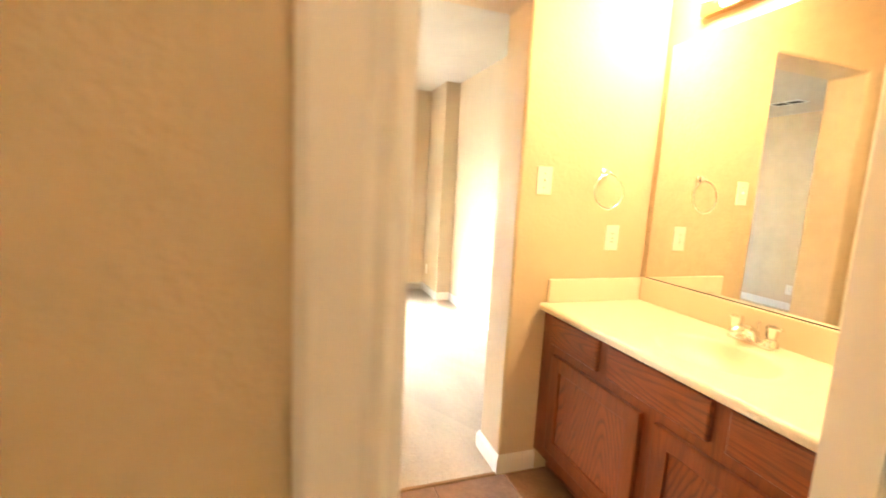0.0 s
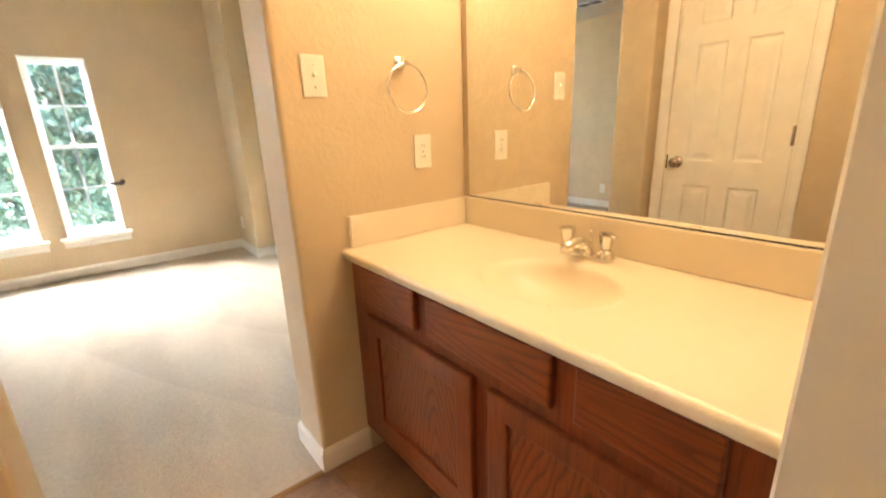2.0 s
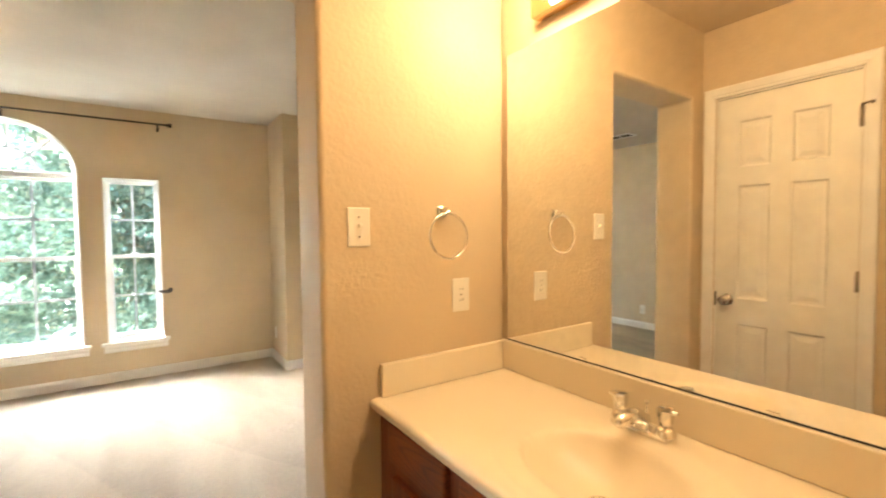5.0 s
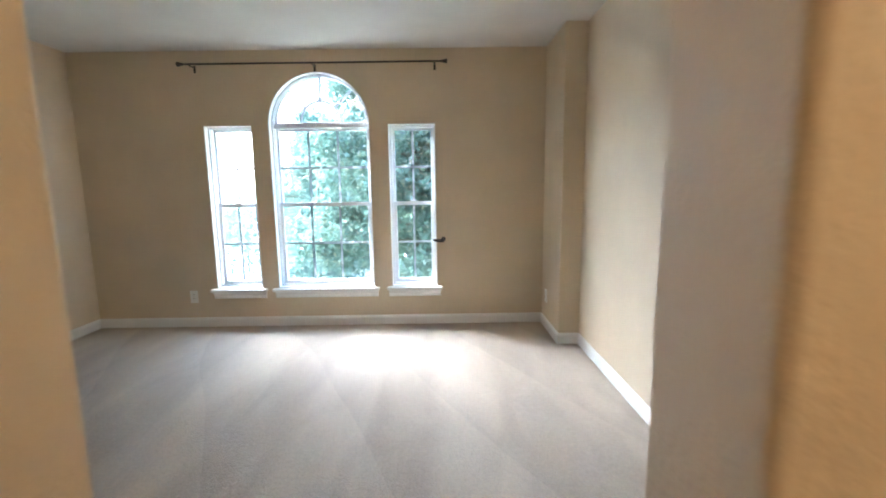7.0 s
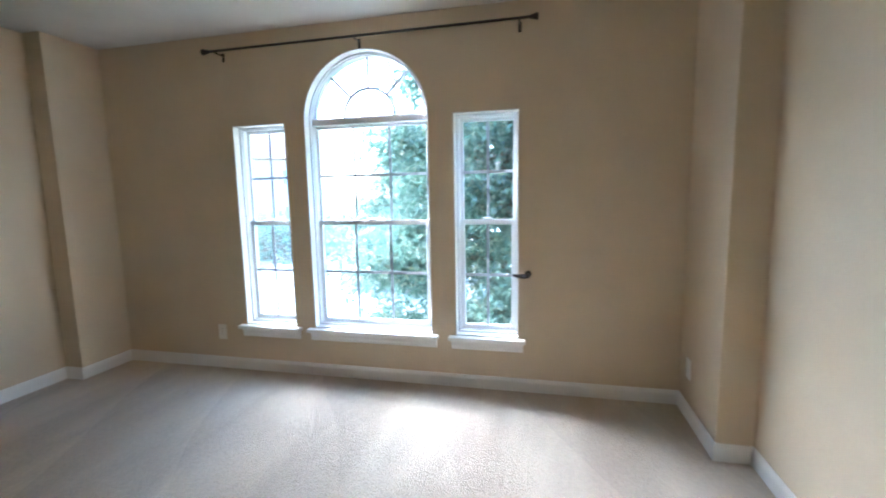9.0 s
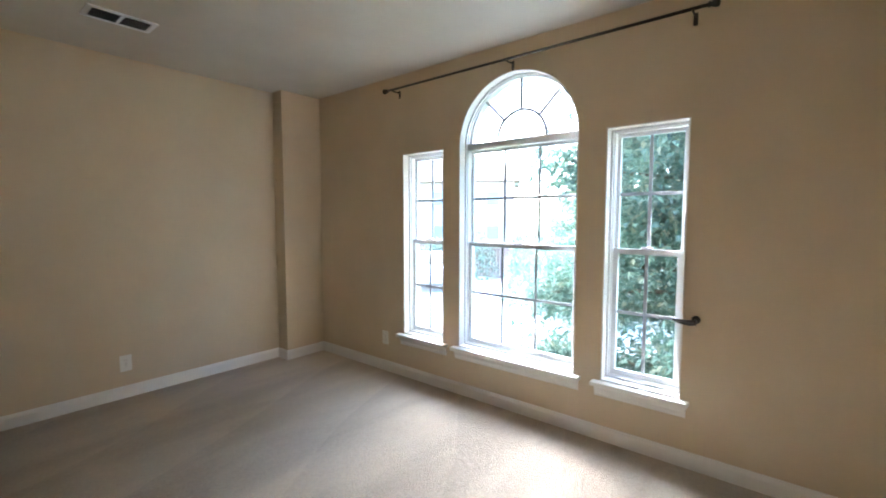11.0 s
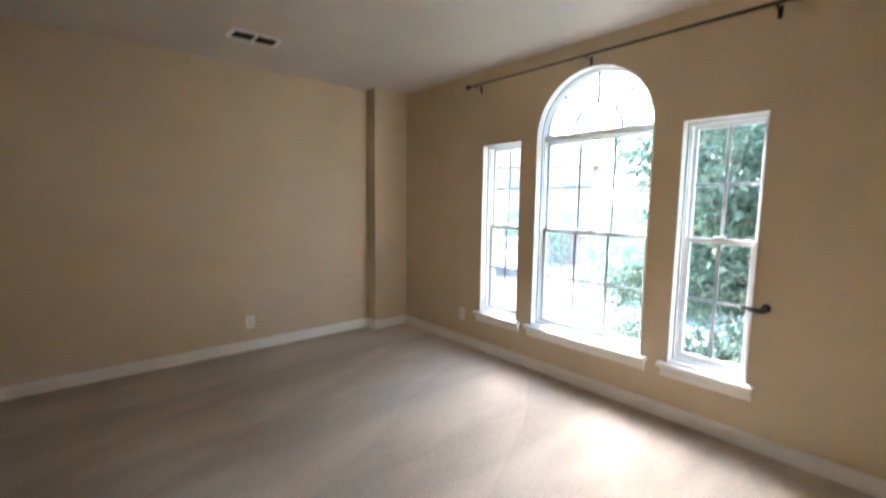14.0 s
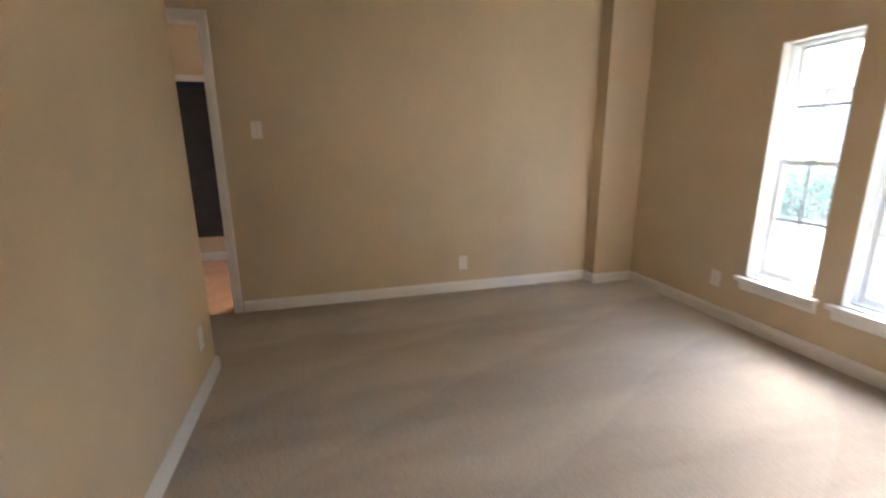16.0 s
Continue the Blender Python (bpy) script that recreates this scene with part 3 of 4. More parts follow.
# doorway walked through
door2 = empty("door_2", "white cased doorway into the vanity room", "doorway", kind="structure")
mid2, half2 = (DX0 + DX1) / 2, (DX1 - DX0) / 2
part("door_casing", casing(half2 - 0.006, 2.042, lambda u, v, w: (max(BX + 0.002, mid2 + u), DY0 + 0.0005 + w, v)), TRIM, door2)
part("door_casing", casing(half2 - 0.006, 2.042, lambda u, v, w: (mid2 + u, DY1 - 0.0005 - w, v)), TRIM, door2)
jamb_bm = slab([[(DX0 + 0.0005, 0), (DX0 + 0.016, 0), (DX0 + 0.016, 2.034), (DX1 - 0.016, 2.034), (DX1 - 0.016, 0), (DX1 - 0.0005, 0), (DX1 - 0.0005, 2.0495), (DX0 + 0.0005, 2.0495)]], lambda u, v: (u, DY0 + 0.0004, v), (0, DY1 - DY0 - 0.0008, 0))
part("door_jamb", jamb_bm, TRIM, door2)
stop_bm = slab([[(DX0 + 0.0165, 0), (DX0 + 0.027, 0), (DX0 + 0.027, 2.023), (DX1 - 0.027, 2.023), (DX1 - 0.027, 0), (DX1 - 0.0165, 0), (DX1 - 0.0165, 2.0335), (DX0 + 0.0165, 2.0335)]], lambda u, v: (u, DY0 - 0.038, v), (0, -0.034, 0))
part("door_stop", stop_bm, TRIM, door2)


def round_leaf(y0, y1, z0, z1, r, steps=5):
    """Outline of a hinge leaf with two round corners on the y1 side."""
    out = [(y0, z1), (y0, z0)]
    for cz, q0 in ((z0 + r, -90), (z1 - r, 0)):
        out += [(y1 - r + r * math.cos(radians(q0 + 90 * k / steps)), cz + r * math.sin(radians(q0 + 90 * k / steps))) for k in range(steps + 1)]
    return out


OPEN = 93.0                   # the inner room's door stands open on the jamb
HX, HY = DX1 - 0.017, DY1 - 0.006
open_door = empty("door_4", "open white six-panel door of the inner room", "door", pose(HX, HY, 0, 0, 0, 180 + OPEN), kind="structure")
leaf4 = door_leaf(bmesh.new(), 0.66, 2.022, 0.035)
bmesh.ops.transform(leaf4, matrix=pose(0.003, -0.037, 0.008), verts=leaf4.verts)
leaf4_ob = part("door_leaf", leaf4, DOOR_PAINT, open_door)
kb = knob(leaf4_ob, pose(0.60, -0.037, 0.93, 90, 0, 0), NICKEL)
for z in (0.25, 1.104, 1.83):
    lf = slab([round_leaf(DY1 + 0.0005, DY1 + 0.034, z - 0.0445, z + 0.0445, 0.013)], lambda u, v: (DX1 - 0.0162, u, v), (-0.0022, 0, 0))
    hg = part("hinge", lf, NICKEL, door2, "satin nickel hinge leaf with screws")
    part("hinge_pin", lathe(bmesh.new(), [(0, -0.047), (0.006, -0.045), (0.006, 0.045), (0, 0.047)], pose(HX, HY, z), 12), NICKEL, hg, smooth=True)
    for dy, dz in ((0.013, 0.031), (0.022, 0.0), (0.013, -0.031)):
        part("screw", lathe(bmesh.new(), [(0, -0.001), (0.004, -0.001), (0.003, 0.001), (0, 0.001)], pose(DX1 - 0.0186, DY1 + dy, z + dz, 0, 90, 0), 10), HINGE, hg)

# hall doorway
door3 = empty("door_3", "white cased doorway from the bedroom to the hall", "doorway", kind="structure")
mid3, half3 = (HD0 + HD1) / 2, (HD1 - HD0) / 2
part("door_casing", casing(half3 - 0.006, 2.062, lambda u, v, w: (XW + 0.0005 + w, mid3 + u, v)), TRIM, door3)
part("door_casing", casing(half3 - 0.006, 2.062, lambda u, v, w: (XW - TW - 0.0005 - w, mid3 + u, v)), TRIM, door3)
part("door_jamb", slab([[(HD0 + 0.0005, 0), (HD0 + 0.016, 0), (HD0 + 0.016, 2.054), (HD1 - 0.016, 2.054), (HD1 - 0.016, 0), (HD1 - 0.0005, 0), (HD1 - 0.0005, 2.0695), (HD0 + 0.0005, 2.0695)]], lambda u, v: (XW - 0.0004, u, v), (-TW + 0.0008, 0, 0)), TRIM, door3)

# ---- vanity ----
VY0, VY1 = YS - 0.001, DY0 + 0.001
vanity = empty("vanity_cabinet", "reddish oak vanity cabinet with doors and drawers under the sink", "vanity cabinet")
FX = 0.722
part("body", boxed(FX + 0.02, MX - 0.001, VY1, VY0, 0.10, 0.69), OAK_V, vanity)
part("toe_kick", boxed(FX + 0.075, FX + 0.085, VY1, VY0, -0.009, 0.0995), OAK_H, vanity)
frame_loops = [rect(VY1, VY0, 0.10, 0.773)] + [rect(*q) for q in ((-0.48, 0.01, 0.185, 0.585), (-1.00, -0.57, 0.185, 0.585), (-0.245, 0.01, 0.66, 0.745), (-0.71, -0.34, 0.66, 0.745), (-1.01, -0.80, 0.66, 0.745))]
part("face_frame", slab(frame_loops, lambda u, v: (FX, u, v), (0.0195, 0, 0)), OAK_V, vanity)
# thin near-black sheet: shade behind the drawers, put in as colour
part("drawer_shade_sheet", boxed(FX + 0.0197, FX + 0.0199, VY1, VY0, 0.60, 0.77), SLOT, vanity, "near-black sheet standing in for the shade behind the drawers")


def drawer(y0, y1):
    b = boxed(FX - 0.019, FX - 0.0005, y0, y1, 0.643, 0.764)
    front = [e for e in b.edges if all(v.co.x < FX - 0.018 for v in e.verts)]
    bmesh.ops.bevel(b, geom=front, offset=0.009, segments=3, profile=0.6, affect="EDGES")
    part("drawer_front", b, OAK_DRAWER, vanity)


def cabinet_door(y0, y1, figured, z0=0.165, z1=0.602, rail=0.062):
    fr = slab([rect(y0, y1, z0, z1), rect(y0 + rail, y1 - rail, z0 + rail, z1 - rail)], lambda u, v: (FX - 0.019, u, v), (0.0185, 0, 0))
    bmesh.ops.dissolve_limit(fr, angle_limit=0.01, verts=list(fr.verts), edges=list(fr.edges))
    front = [e for e in fr.edges if all(v.co.x < FX - 0.018 for v in e.verts) and len(e.link_faces) == 2 and abs(e.calc_face_angle(0.0)) > 0.5]
    bmesh.ops.bevel(fr, geom=front, offset=0.006, segments=2, profile=0.6, affect="EDGES")
    d = part("cabinet_door", fr, OAK_V, vanity)
    part("panel", boxed(FX - 0.010, FX - 0.004, y0 + rail - 0.004, y1 - rail + 0.004, z0 + rail - 0.004, z1 - rail + 0.004), figured, d, "cathedral grain oak panel")


for a, b in ((-0.266, 0.03), (-0.727, -0.322), (-1.027, -0.781)):
    drawer(a, b)
cabinet_door(-0.496, 0.010, OAK_PANEL_A)
cabinet_door(-1.022, -0.552, OAK_PANEL_B)

# worktop with the moulded basin
SX, SY, SA, SB = 0.945, -0.53, 0.150, 0.195
ZT = 0.805


def countertop():
    bm = bmesh.new()
    nx, ny = 72, 110
    x0, x1, y0, y1 = 0.690, MX - 0.001, VY1, VY0
    g = []
    for i in range(nx + 1):
        row = []
        for j in range(ny + 1):
            x, y = x0 + (x1 - x0) * i / nx, y0 + (y1 - y0) * j / ny
            d = math.hypot((x - SX) / SA, (y - SY) / SB)
            z = ZT
            if d < 1:
                s = 1 - d ** 2.6
                z -= 0.09 * s ** 0.9
            elif d < 1.15:
                z -= 0.003 * (0.5 + 0.5 * math.cos((d - 1) / 0.15 * math.pi))
            z += 0.0016 * math.exp(-((d - 1.42) / 0.03) ** 2)
            if i == 0:
                z -= 0.006
            elif i == 1:
                z -= 0.001
            row.append(bm.verts.new((x, y, z)))
        g.append(row)
    for i in range(nx):
        for j in range(ny):
            bm.faces.new((g[i][j], g[i + 1][j], g[i + 1][j + 1], g[i][j + 1]))
    edge = [(0.6885, ZT - 0.011), (0.6885, ZT - 0.017), (0.693, ZT - 0.021), (0.691, ZT - 0.026), (0.694, ZT - 0.031), (0.76, ZT - 0.031)]
    prev = g[0]
    for ex, ez in edge:
        cur = [bm.verts.new((ex, v.co.y, ez)) for v in g[0]]
        for j in range(ny):
            bm.faces.new((prev[j], prev[j + 1], cur[j + 1], cur[j]))
        prev = cur
    return bm


vtop = empty("sink_counter", "cream cultured marble vanity top with an oval basin", "sink")
part("worktop", countertop(), MARBLE, vtop, smooth=True)
part("backsplash", boxed(MX - 0.021, MX - 0.001, VY1, VY0, ZT + 0.0005, 0.914, bevel=0.004, segs=2), MARBLE, vtop)
part("side_splash", boxed(0.722, MX - 0.0215, VY0 - 0.019, VY0, ZT + 0.0005, 0.912, bevel=0.004, segs=2), MARBLE, vtop)
part("drain", lathe(bmesh.new(), [(0.0, 0.012), (0.012, 0.011), (0.016, 0.004), (0.016, 0.002), (0.026, 0.003), (0.028, 0.0), (0.028, -0.004)], pose(SX, SY, ZT - 0.088)), CHROME, vtop, "chrome pop-up drain", smooth=True)

# faucet
fx, fy = 1.172, -0.492
faucet = empty("faucet", "chrome two-handle bathroom faucet on the vanity top", "faucet", pose(fx, fy, ZT - 0.0005))
body = boxed(-0.026, 0.026, -0.078, 0.078, 0, 0.016, bevel=0.007, segs=3)
part("base", body, CHROME, faucet, smooth=True)
part("spout", tube(bmesh.new(), [(0.004, 0, 0.012), (-0.004, 0, 0.035), (-0.03, 0, 0.052), (-0.065, 0, 0.056), (-0.098, 0, 0.050), (-0.106, 0, 0.040)], [0.024, 0.023, 0.019, 0.016, 0.0145, 0.012], 14), CHROME, faucet, smooth=True)
part("lift_rod", lathe(bmesh.new(), [(0, 0), (0.003, 0), (0.003, 0.055), (0.006, 0.057), (0.006, 0.066), (0, 0.068)], pose(0.022, 0, 0.012), 10), CHROME, faucet, smooth=True)
for s in (-1, 1):
    part("handle_base", lathe(bmesh.new(), [(0.026, 0.012), (0.024, 0.024), (0.018, 0.034), (0.012, 0.036), (0, 0.036)], pose(0, s * 0.062, 0)), CHROME, faucet, smooth=True)
    hb = lathe(bmesh.new(), [(0, 0.036), (0.013, 0.036), (0.017, 0.046), (0.021, 0.078), (0.018, 0.084), (0, 0.085)], pose(0, s * 0.062, 0), 6)
    hd = part("handle", hb, CHROME, faucet, "faceted chrome handle")
    lv = boxed(-0.010, 0.010, 0.004, 0.031, -0.005, 0.005, bevel=0.004, segs=2)
    bmesh.ops.transform(lv, matrix=pose(0, s * 0.062, 0.076, 0, 0, 0 if s > 0 else 180), verts=lv.verts)
    part("lever", lv, CHROME, hd, smooth=True)

# mirror
mirror = empty("wall_mirror", "large frameless mirror above the vanity backsplash", "mirror")
part("mirror_glass", boxed(MX - 0.006, MX - 0.001, -1.125, 0.092, 0.916, 1.972), MIRROR, mirror)
part("edge_channel", boxed(MX - 0.0085, MX - 0.0063, -1.125, 0.092, 0.9152, 0.9185), SLOT, mirror, "dark bottom edge")
for y in (-0.25, -0.75):
    part("clip", boxed(MX - 0.0095, MX - 0.0062, y - 0.012, y + 0.012, 0.919, 0.927, bevel=0.001), CHROME, mirror)

# light bar above the mirror
LY0, LY1 = -0.93, -0.065
bar = empty("vanity_light", "brass vanity light bar with lit round bulbs above the mirror", "light fixture")
part("back_plate", boxed(MX - 0.048, MX - 0.001, LY0, LY1, 2.032, 2.147, bevel=0.006, segs=2), BRASS, bar)
for k in range(4):
    y = LY1 - 0.075 - k * (LY1 - LY0 - 0.15) / 3
    part("socket", lathe(bmesh.new(), [(0.034, 0.0), (0.034, 0.006), (0.022, 0.010), (0.021, 0.026), (0.0, 0.026)], pose(MX - 0.048, y, 2.096, 0, -90, 0)), CHROME, bar, smooth=True)
    part("bulb", lathe(bmesh.new(), [(0.013, 0.0), (0.016, 0.012)] + [(0.041 * math.sin(q), 0.050 - 0.041 * math.cos(q)) for q in [0.45 + 0.27 * i for i in range(10)]] + [(0.0, 0.091)], pose(MX - 0.070, y, 2.096, 0, -90, 0), 20), BULB, bar, "lit frosted bulb", smooth=True)

# towel ring
ring = empty("towel_ring", "polished chrome towel ring on the tan wall", "towel ring", pose(0.962, YS, 1.395))
rb = boxed(-0.019, 0.019, -0.012, -0.0005, -0.019, 0.019, bevel=0.006, segs=2)
part("mount", rb, CHROME, ring, smooth=True)
part("post", tube(bmesh.new(), [(0, -0.010, 0), (0, -0.034, 0.002), (0, -0.044, -0.004), (0, -0.046, -0.012)], [0.014, 0.010, 0.009, 0.008], 12), CHROME, ring, smooth=True)
part("ring", tube(bmesh.new(), [(0.076 * math.sin(q), -0.046 + 0.006 * math.cos(q), -0.083 + 0.076 * math.cos(q)) for q in [2 * math.pi * k / 40 for k in range(40)]], 0.0048, 10, closed=True), CHROME, ring, smooth=True)


# ---- plates ----
def wall_plate(kind, m):
    """Face at local -y."""
    lab = "white plastic light switch plate on the wall" if kind == "switch" else "white plastic outlet plate on the wall"
    e = empty("light_switch" if kind == "switch" else "wall_outlet", lab, "light switch" if kind == "switch" else "outlet", m, "wall plates")
    part("plate", boxed(-0.037, 0.037, -0.006, -0.0005, -0.059, 0.059, bevel=0.003, segs=2), PLATE, e)
    if kind == "switch":
        part("toggle_slot", boxed(-0.006, 0.006, -0.0066, -0.0061, -0.012, 0.012), PLATE, e)
        part("toggle", boxed(-0.0045, 0.0045, -0.017, -0.006, -0.001, 0.010, bevel=0.002), PLATE, e)
    else:
        for s in (-1, 1):
            o = part("socket", boxed(-0.016, 0.016, -0.0072, -0.0061, s * 0.0195 - 0.013, s * 0.0195 + 0.013, bevel=0.0005), PLATE, e)
            for dx in (-0.006, 0.006):
                part("slot", boxed(dx - 0.0012, dx + 0.0012, -0.0077, -0.0073, s * 0.0195 - 0.003, s * 0.0195 + 0.006), SLOT, o)
    for s in ((-1, 1) if kind == "switch" else (0,)):
        part("screw", lathe(bmesh.new(), [(0, 0.0008), (0.003, 0.0006), (0.0035, 0)], pose(0, -0.006, s * 0.03, 90), 8), NICKEL, e)
    return e


wall_plate("switch", pose(0.658, YS, 1.343))
wall_plate("outlet", pose(1.042, YS, 1.102))
wall_plate("outlet", pose(-2.03, YW, 0.287))
wall_plate("outlet", pose(AE, 3.55, 0.29, 0, 0, -90))
wall_plate("outlet", pose(XE, 1.385, 0.315, 0, 0, -90))
wall_plate("outlet", pose(XW, 2.105, 0.255, 0, 0, 90))
wall_plate("switch", pose(XW, 0.555, 1.36, 0, 0, 90))
wall_plate("outlet", pose(-1.93, YN, 0.30, 0, 0, 180))

# ---- bedroom fixtures ----
rod_y, rod_z, rx0, rx1 = YW - 0.075, 2.322, -1.90, 0.30
rod = empty("curtain_rod", "dark bronze curtain rod above the windows, without curtains", "curtain rod")
part("rod", tube(bmesh.new(), [(rx0, rod_y, rod_z), (rx1, rod_y, rod_z)], 0.0085, 12), DARK_METAL, rod, smooth=True)
for x, s in ((rx0, -1), (rx1, 1)):
    part("finial", lathe(bmesh.new(), [(0.0085, -0.004), (0.013, -0.003), (0.0135, 0.004), (0.010, 0.008), (0.013, 0.013), (0.019, 0.026), (0.020, 0.038), (0.015, 0.044), (0, 0.046)], pose(x, rod_y, rod_z, 0, 90 * s, 0), 16), DARK_METAL, rod, smooth=True)
for x in (rx0 + 0.065, -0.80, rx1 - 0.065):
    bb = boxed(x - 0.010, x + 0.010, YW - 0.006, YW - 0.0005, rod_z - 0.055, rod_z + 0.005, bevel=0.002)
    tube(bb, [(x, YW - 0.005, rod_z - 0.012), (x, rod_y - 0.004, rod_z - 0.015), (x, rod_y - 0.012, rod_z - 0.006)], 0.005, 8)
    part("bracket", bb, DARK_METAL, rod)

tie = empty("curtain_tieback", "dark bronze curtain tieback beside the window", "curtain tieback", pose(0.292, YW, 0.795))
part("rosette", lathe(bmesh.new(), [(0, 0), (0.020, 0), (0.021, 0.004), (0.012, 0.009), (0.007, 0.012), (0.006, 0.05), (0, 0.05)], pose(0, -0.0005, 0, 90), 16), DARK_METAL, tie, smooth=True)
part("arm", tube(bmesh.new(), [(0.002, -0.03, 0), (0.0, -0.055, 0.0), (-0.02, -0.070, 0.001), (-0.06, -0.078, 0.003), (-0.095, -0.082, 0.004)], [0.007, 0.008, 0.007, 0.006, 0.006], 10), DARK_METAL, tie, smooth=True)
part("arm", tube(bmesh.new(), [(0.004, -0.03, -0.004), (0.002, -0.05, -0.012), (-0.02, -0.058, -0.016), (-0.06, -0.062, -0.012), (-0.09, -0.062, -0.006)], [0.007, 0.009, 0.008, 0.007, 0.005], 10), DARK_METAL, tie, smooth=True)
part("knob", lathe(bmesh.new(), [(0, 0.0), (0.007, 0.002), (0.008, 0.010), (0.006, 0.014), (0, 0.015)], pose(0.0, -0.048, 0, 90), 14), DARK_METAL, tie, smooth=True)

lamp = empty("ceiling_lamp", "lit opal glass flush ceiling lamp with a brass rim", "ceiling lamp", pose(-0.765, 2.035, ZC) @ Matrix.Diagonal((0.88, 0.88, 0.95, 1)))
part("rim", lathe(bmesh.new(), [(0.0, -0.001), (0.118, -0.001), (0.120, -0.012), (0.114, -0.018), (0.122, -0.024), (0.121, -0.040), (0.108, -0.046)], None, 40), BRASS, lamp, smooth=True)
part("shade", lathe(bmesh.new(), [(0.106, -0.046), (0.128, -0.058), (0.139, -0.078), (0.137, -0.100), (0.118, -0.125), (0.085, -0.142), (0.04, -0.151), (0.0, -0.153)], None, 40), GLOBE, lamp, "glowing opal glass", smooth=True)

# unseen lamp, added to light the inner room and its door casing
inner = empty("ceiling_lamp", "added unseen frosted glass ceiling lamp that brightens the inner room", "ceiling lamp", pose(-0.2, -2.0, ZC))
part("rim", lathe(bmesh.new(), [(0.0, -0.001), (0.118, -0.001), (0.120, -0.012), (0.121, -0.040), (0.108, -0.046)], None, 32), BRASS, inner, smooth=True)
part("shade", lathe(bmesh.new(), [(0.106, -0.046), (0.128, -0.058), (0.139, -0.078), (0.137, -0.100), (0.085, -0.142), (0.0, -0.153)], None, 32), INNER_FILL_GLOBE, inner, "glowing frosted glass of the added fill lamp", smooth=True)

vent = empty("ceiling_vent", "white metal ceiling air vent with dark louvres", "air vent", pose(-2.37, 1.995, ZC))
part("frame", slab([rect(-0.09, 0.09, -0.165, 0.165), rect(-0.065, 0.065, -0.14, -0.008), rect(-0.065, 0.065, 0.008, 0.14)], lambda u, v: (u, v, -0.001), (0, 0, -0.008)), VINYL, vent)
# flat near-black sheet painted as the shaded hollow behind the slats
part("duct_shade_sheet", boxed(-0.066, 0.066, -0.141, 0.141, -0.0009, -0.0004), SLOT, vent)
for k in range(8):
    x = -0.056 + 0.016 * k
    for a, b in ((-0.139, -0.009), (0.009, 0.139)):
        sl = boxed(-0.007, 0.007, a, b, -0.0006, 0.0006)
        bmesh.ops.transform(sl, matrix=pose(x, 0, -0.0065, 0, 35, 0), verts=sl.verts)
        part("slat", sl, DARK_METAL, vent)


# ---- outdoors ----
GZ = -1.6
structure("ground", boxed(-400, 400, YW + 0.2, 900, GZ - 0.3, GZ), LAWN, "lawn stretching away from the house", "ground")
structure("driveway", boxed(-16, -1.2, YW + 1.4, 40, GZ + 0.001, GZ + 0.02), CONCRETE, "pale concrete driveway and street", "driveway")


def magnolia(x, y, height, spread, seed, count):
    rnd = random.Random(seed)
    t = empty("magnolia_tree", "magnolia tree with large glossy green leaves outside the window", "tree", pose(x, y, GZ))
    bm = bmesh.new()
    tube(bm, [(0, 0, -0.05), (0.04, 0.02, height * 0.3), (-0.03, 0.05, height * 0.65), (0, 0, height * 0.95)], [0.16, 0.12, 0.08, 0.02], 10)
    tips = []
    for k in range(60):
        h = height * (0.02 + 0.92 * (k + rnd.random()) / 60)
        q = k * 2.4 + rnd.random()
        reach = spread * (0.55 + 0.45 * rnd.random()) * max(0.22, 1.0 - (h / height) ** 2.2)
        pts = [(0, 0, h)]
        for s in (0.35, 0.7, 1.0):
            pts.append((reach * s * math.cos(q + 0.25 * s), reach * s * math.sin(q + 0.25 * s), h + (0.2 * h / height - 0.06) * reach * s * s + 0.1 * (rnd.random() - 0.5)))
        tube(bm, pts, [0.04, 0.028, 0.018, 0.008], 6)
        tips += [Vector(p) for p in pts[1:]] + [Vector(pts[2]) * 0.5 + Vector(pts[3]) * 0.5]
    part("trunk", bm, BARK, t)
    verts, faces = [], []
    for k in range(count):
        c = rnd.choice(tips) + Vector((rnd.gauss(0, 0.20), rnd.gauss(0, 0.20), rnd.gauss(0, 0.17)))
        ln, wd = rnd.uniform(0.07, 0.13), rnd.uniform(0.018, 0.034)
        out = Vector((c.x, c.y, 0)).normalized() if c.length > 0.05 else Vector((1, 0, 0))
        d = (out * rnd.uniform(0.2, 1) + Vector((rnd.gauss(0, 0.6), rnd.gauss(0, 0.6), rnd.gauss(0.0, 0.6)))).normalized()
        s = d.cross(Vector((rnd.gauss(0, 0.4), rnd.gauss(0, 0.4), 1))).normalized()
        nn = s.cross(d)
        i = len(verts)
        for a, b, e in ((0, 0, 0), (0.3, 1, 0.012), (0.65, 0.85, 0.010), (1, 0, -0.02), (0.65, -0.85, 0.010), (0.3, -1, 0.012), (0.5, 0, -0.004)):
            verts.append(c + d * (ln * a) + s * (wd * b * 0.9) + nn * e)
        faces += [(i, i + 1, i + 6), (i + 1, i + 2, i + 6), (i + 2, i + 3, i + 6), (i + 3, i + 4, i + 6), (i + 4, i + 5, i + 6), (i + 5, i, i + 6)]
    me = bpy.data.meshes.new("crown")
    me.from_pydata([tuple(v) for v in verts], [], faces)
    me.materials.append(LEAF)
    cr = new("crown", me)
    cr.parent = t
    return t


magnolia(-0.1, 6.9, 7.0, 2.3, 5, 80000)
magnolia(2.3, 7.3, 7.2, 2.2, 8, 40000)
magnolia(-3.6, 13.5, 5.4, 2.0, 12, 30000)


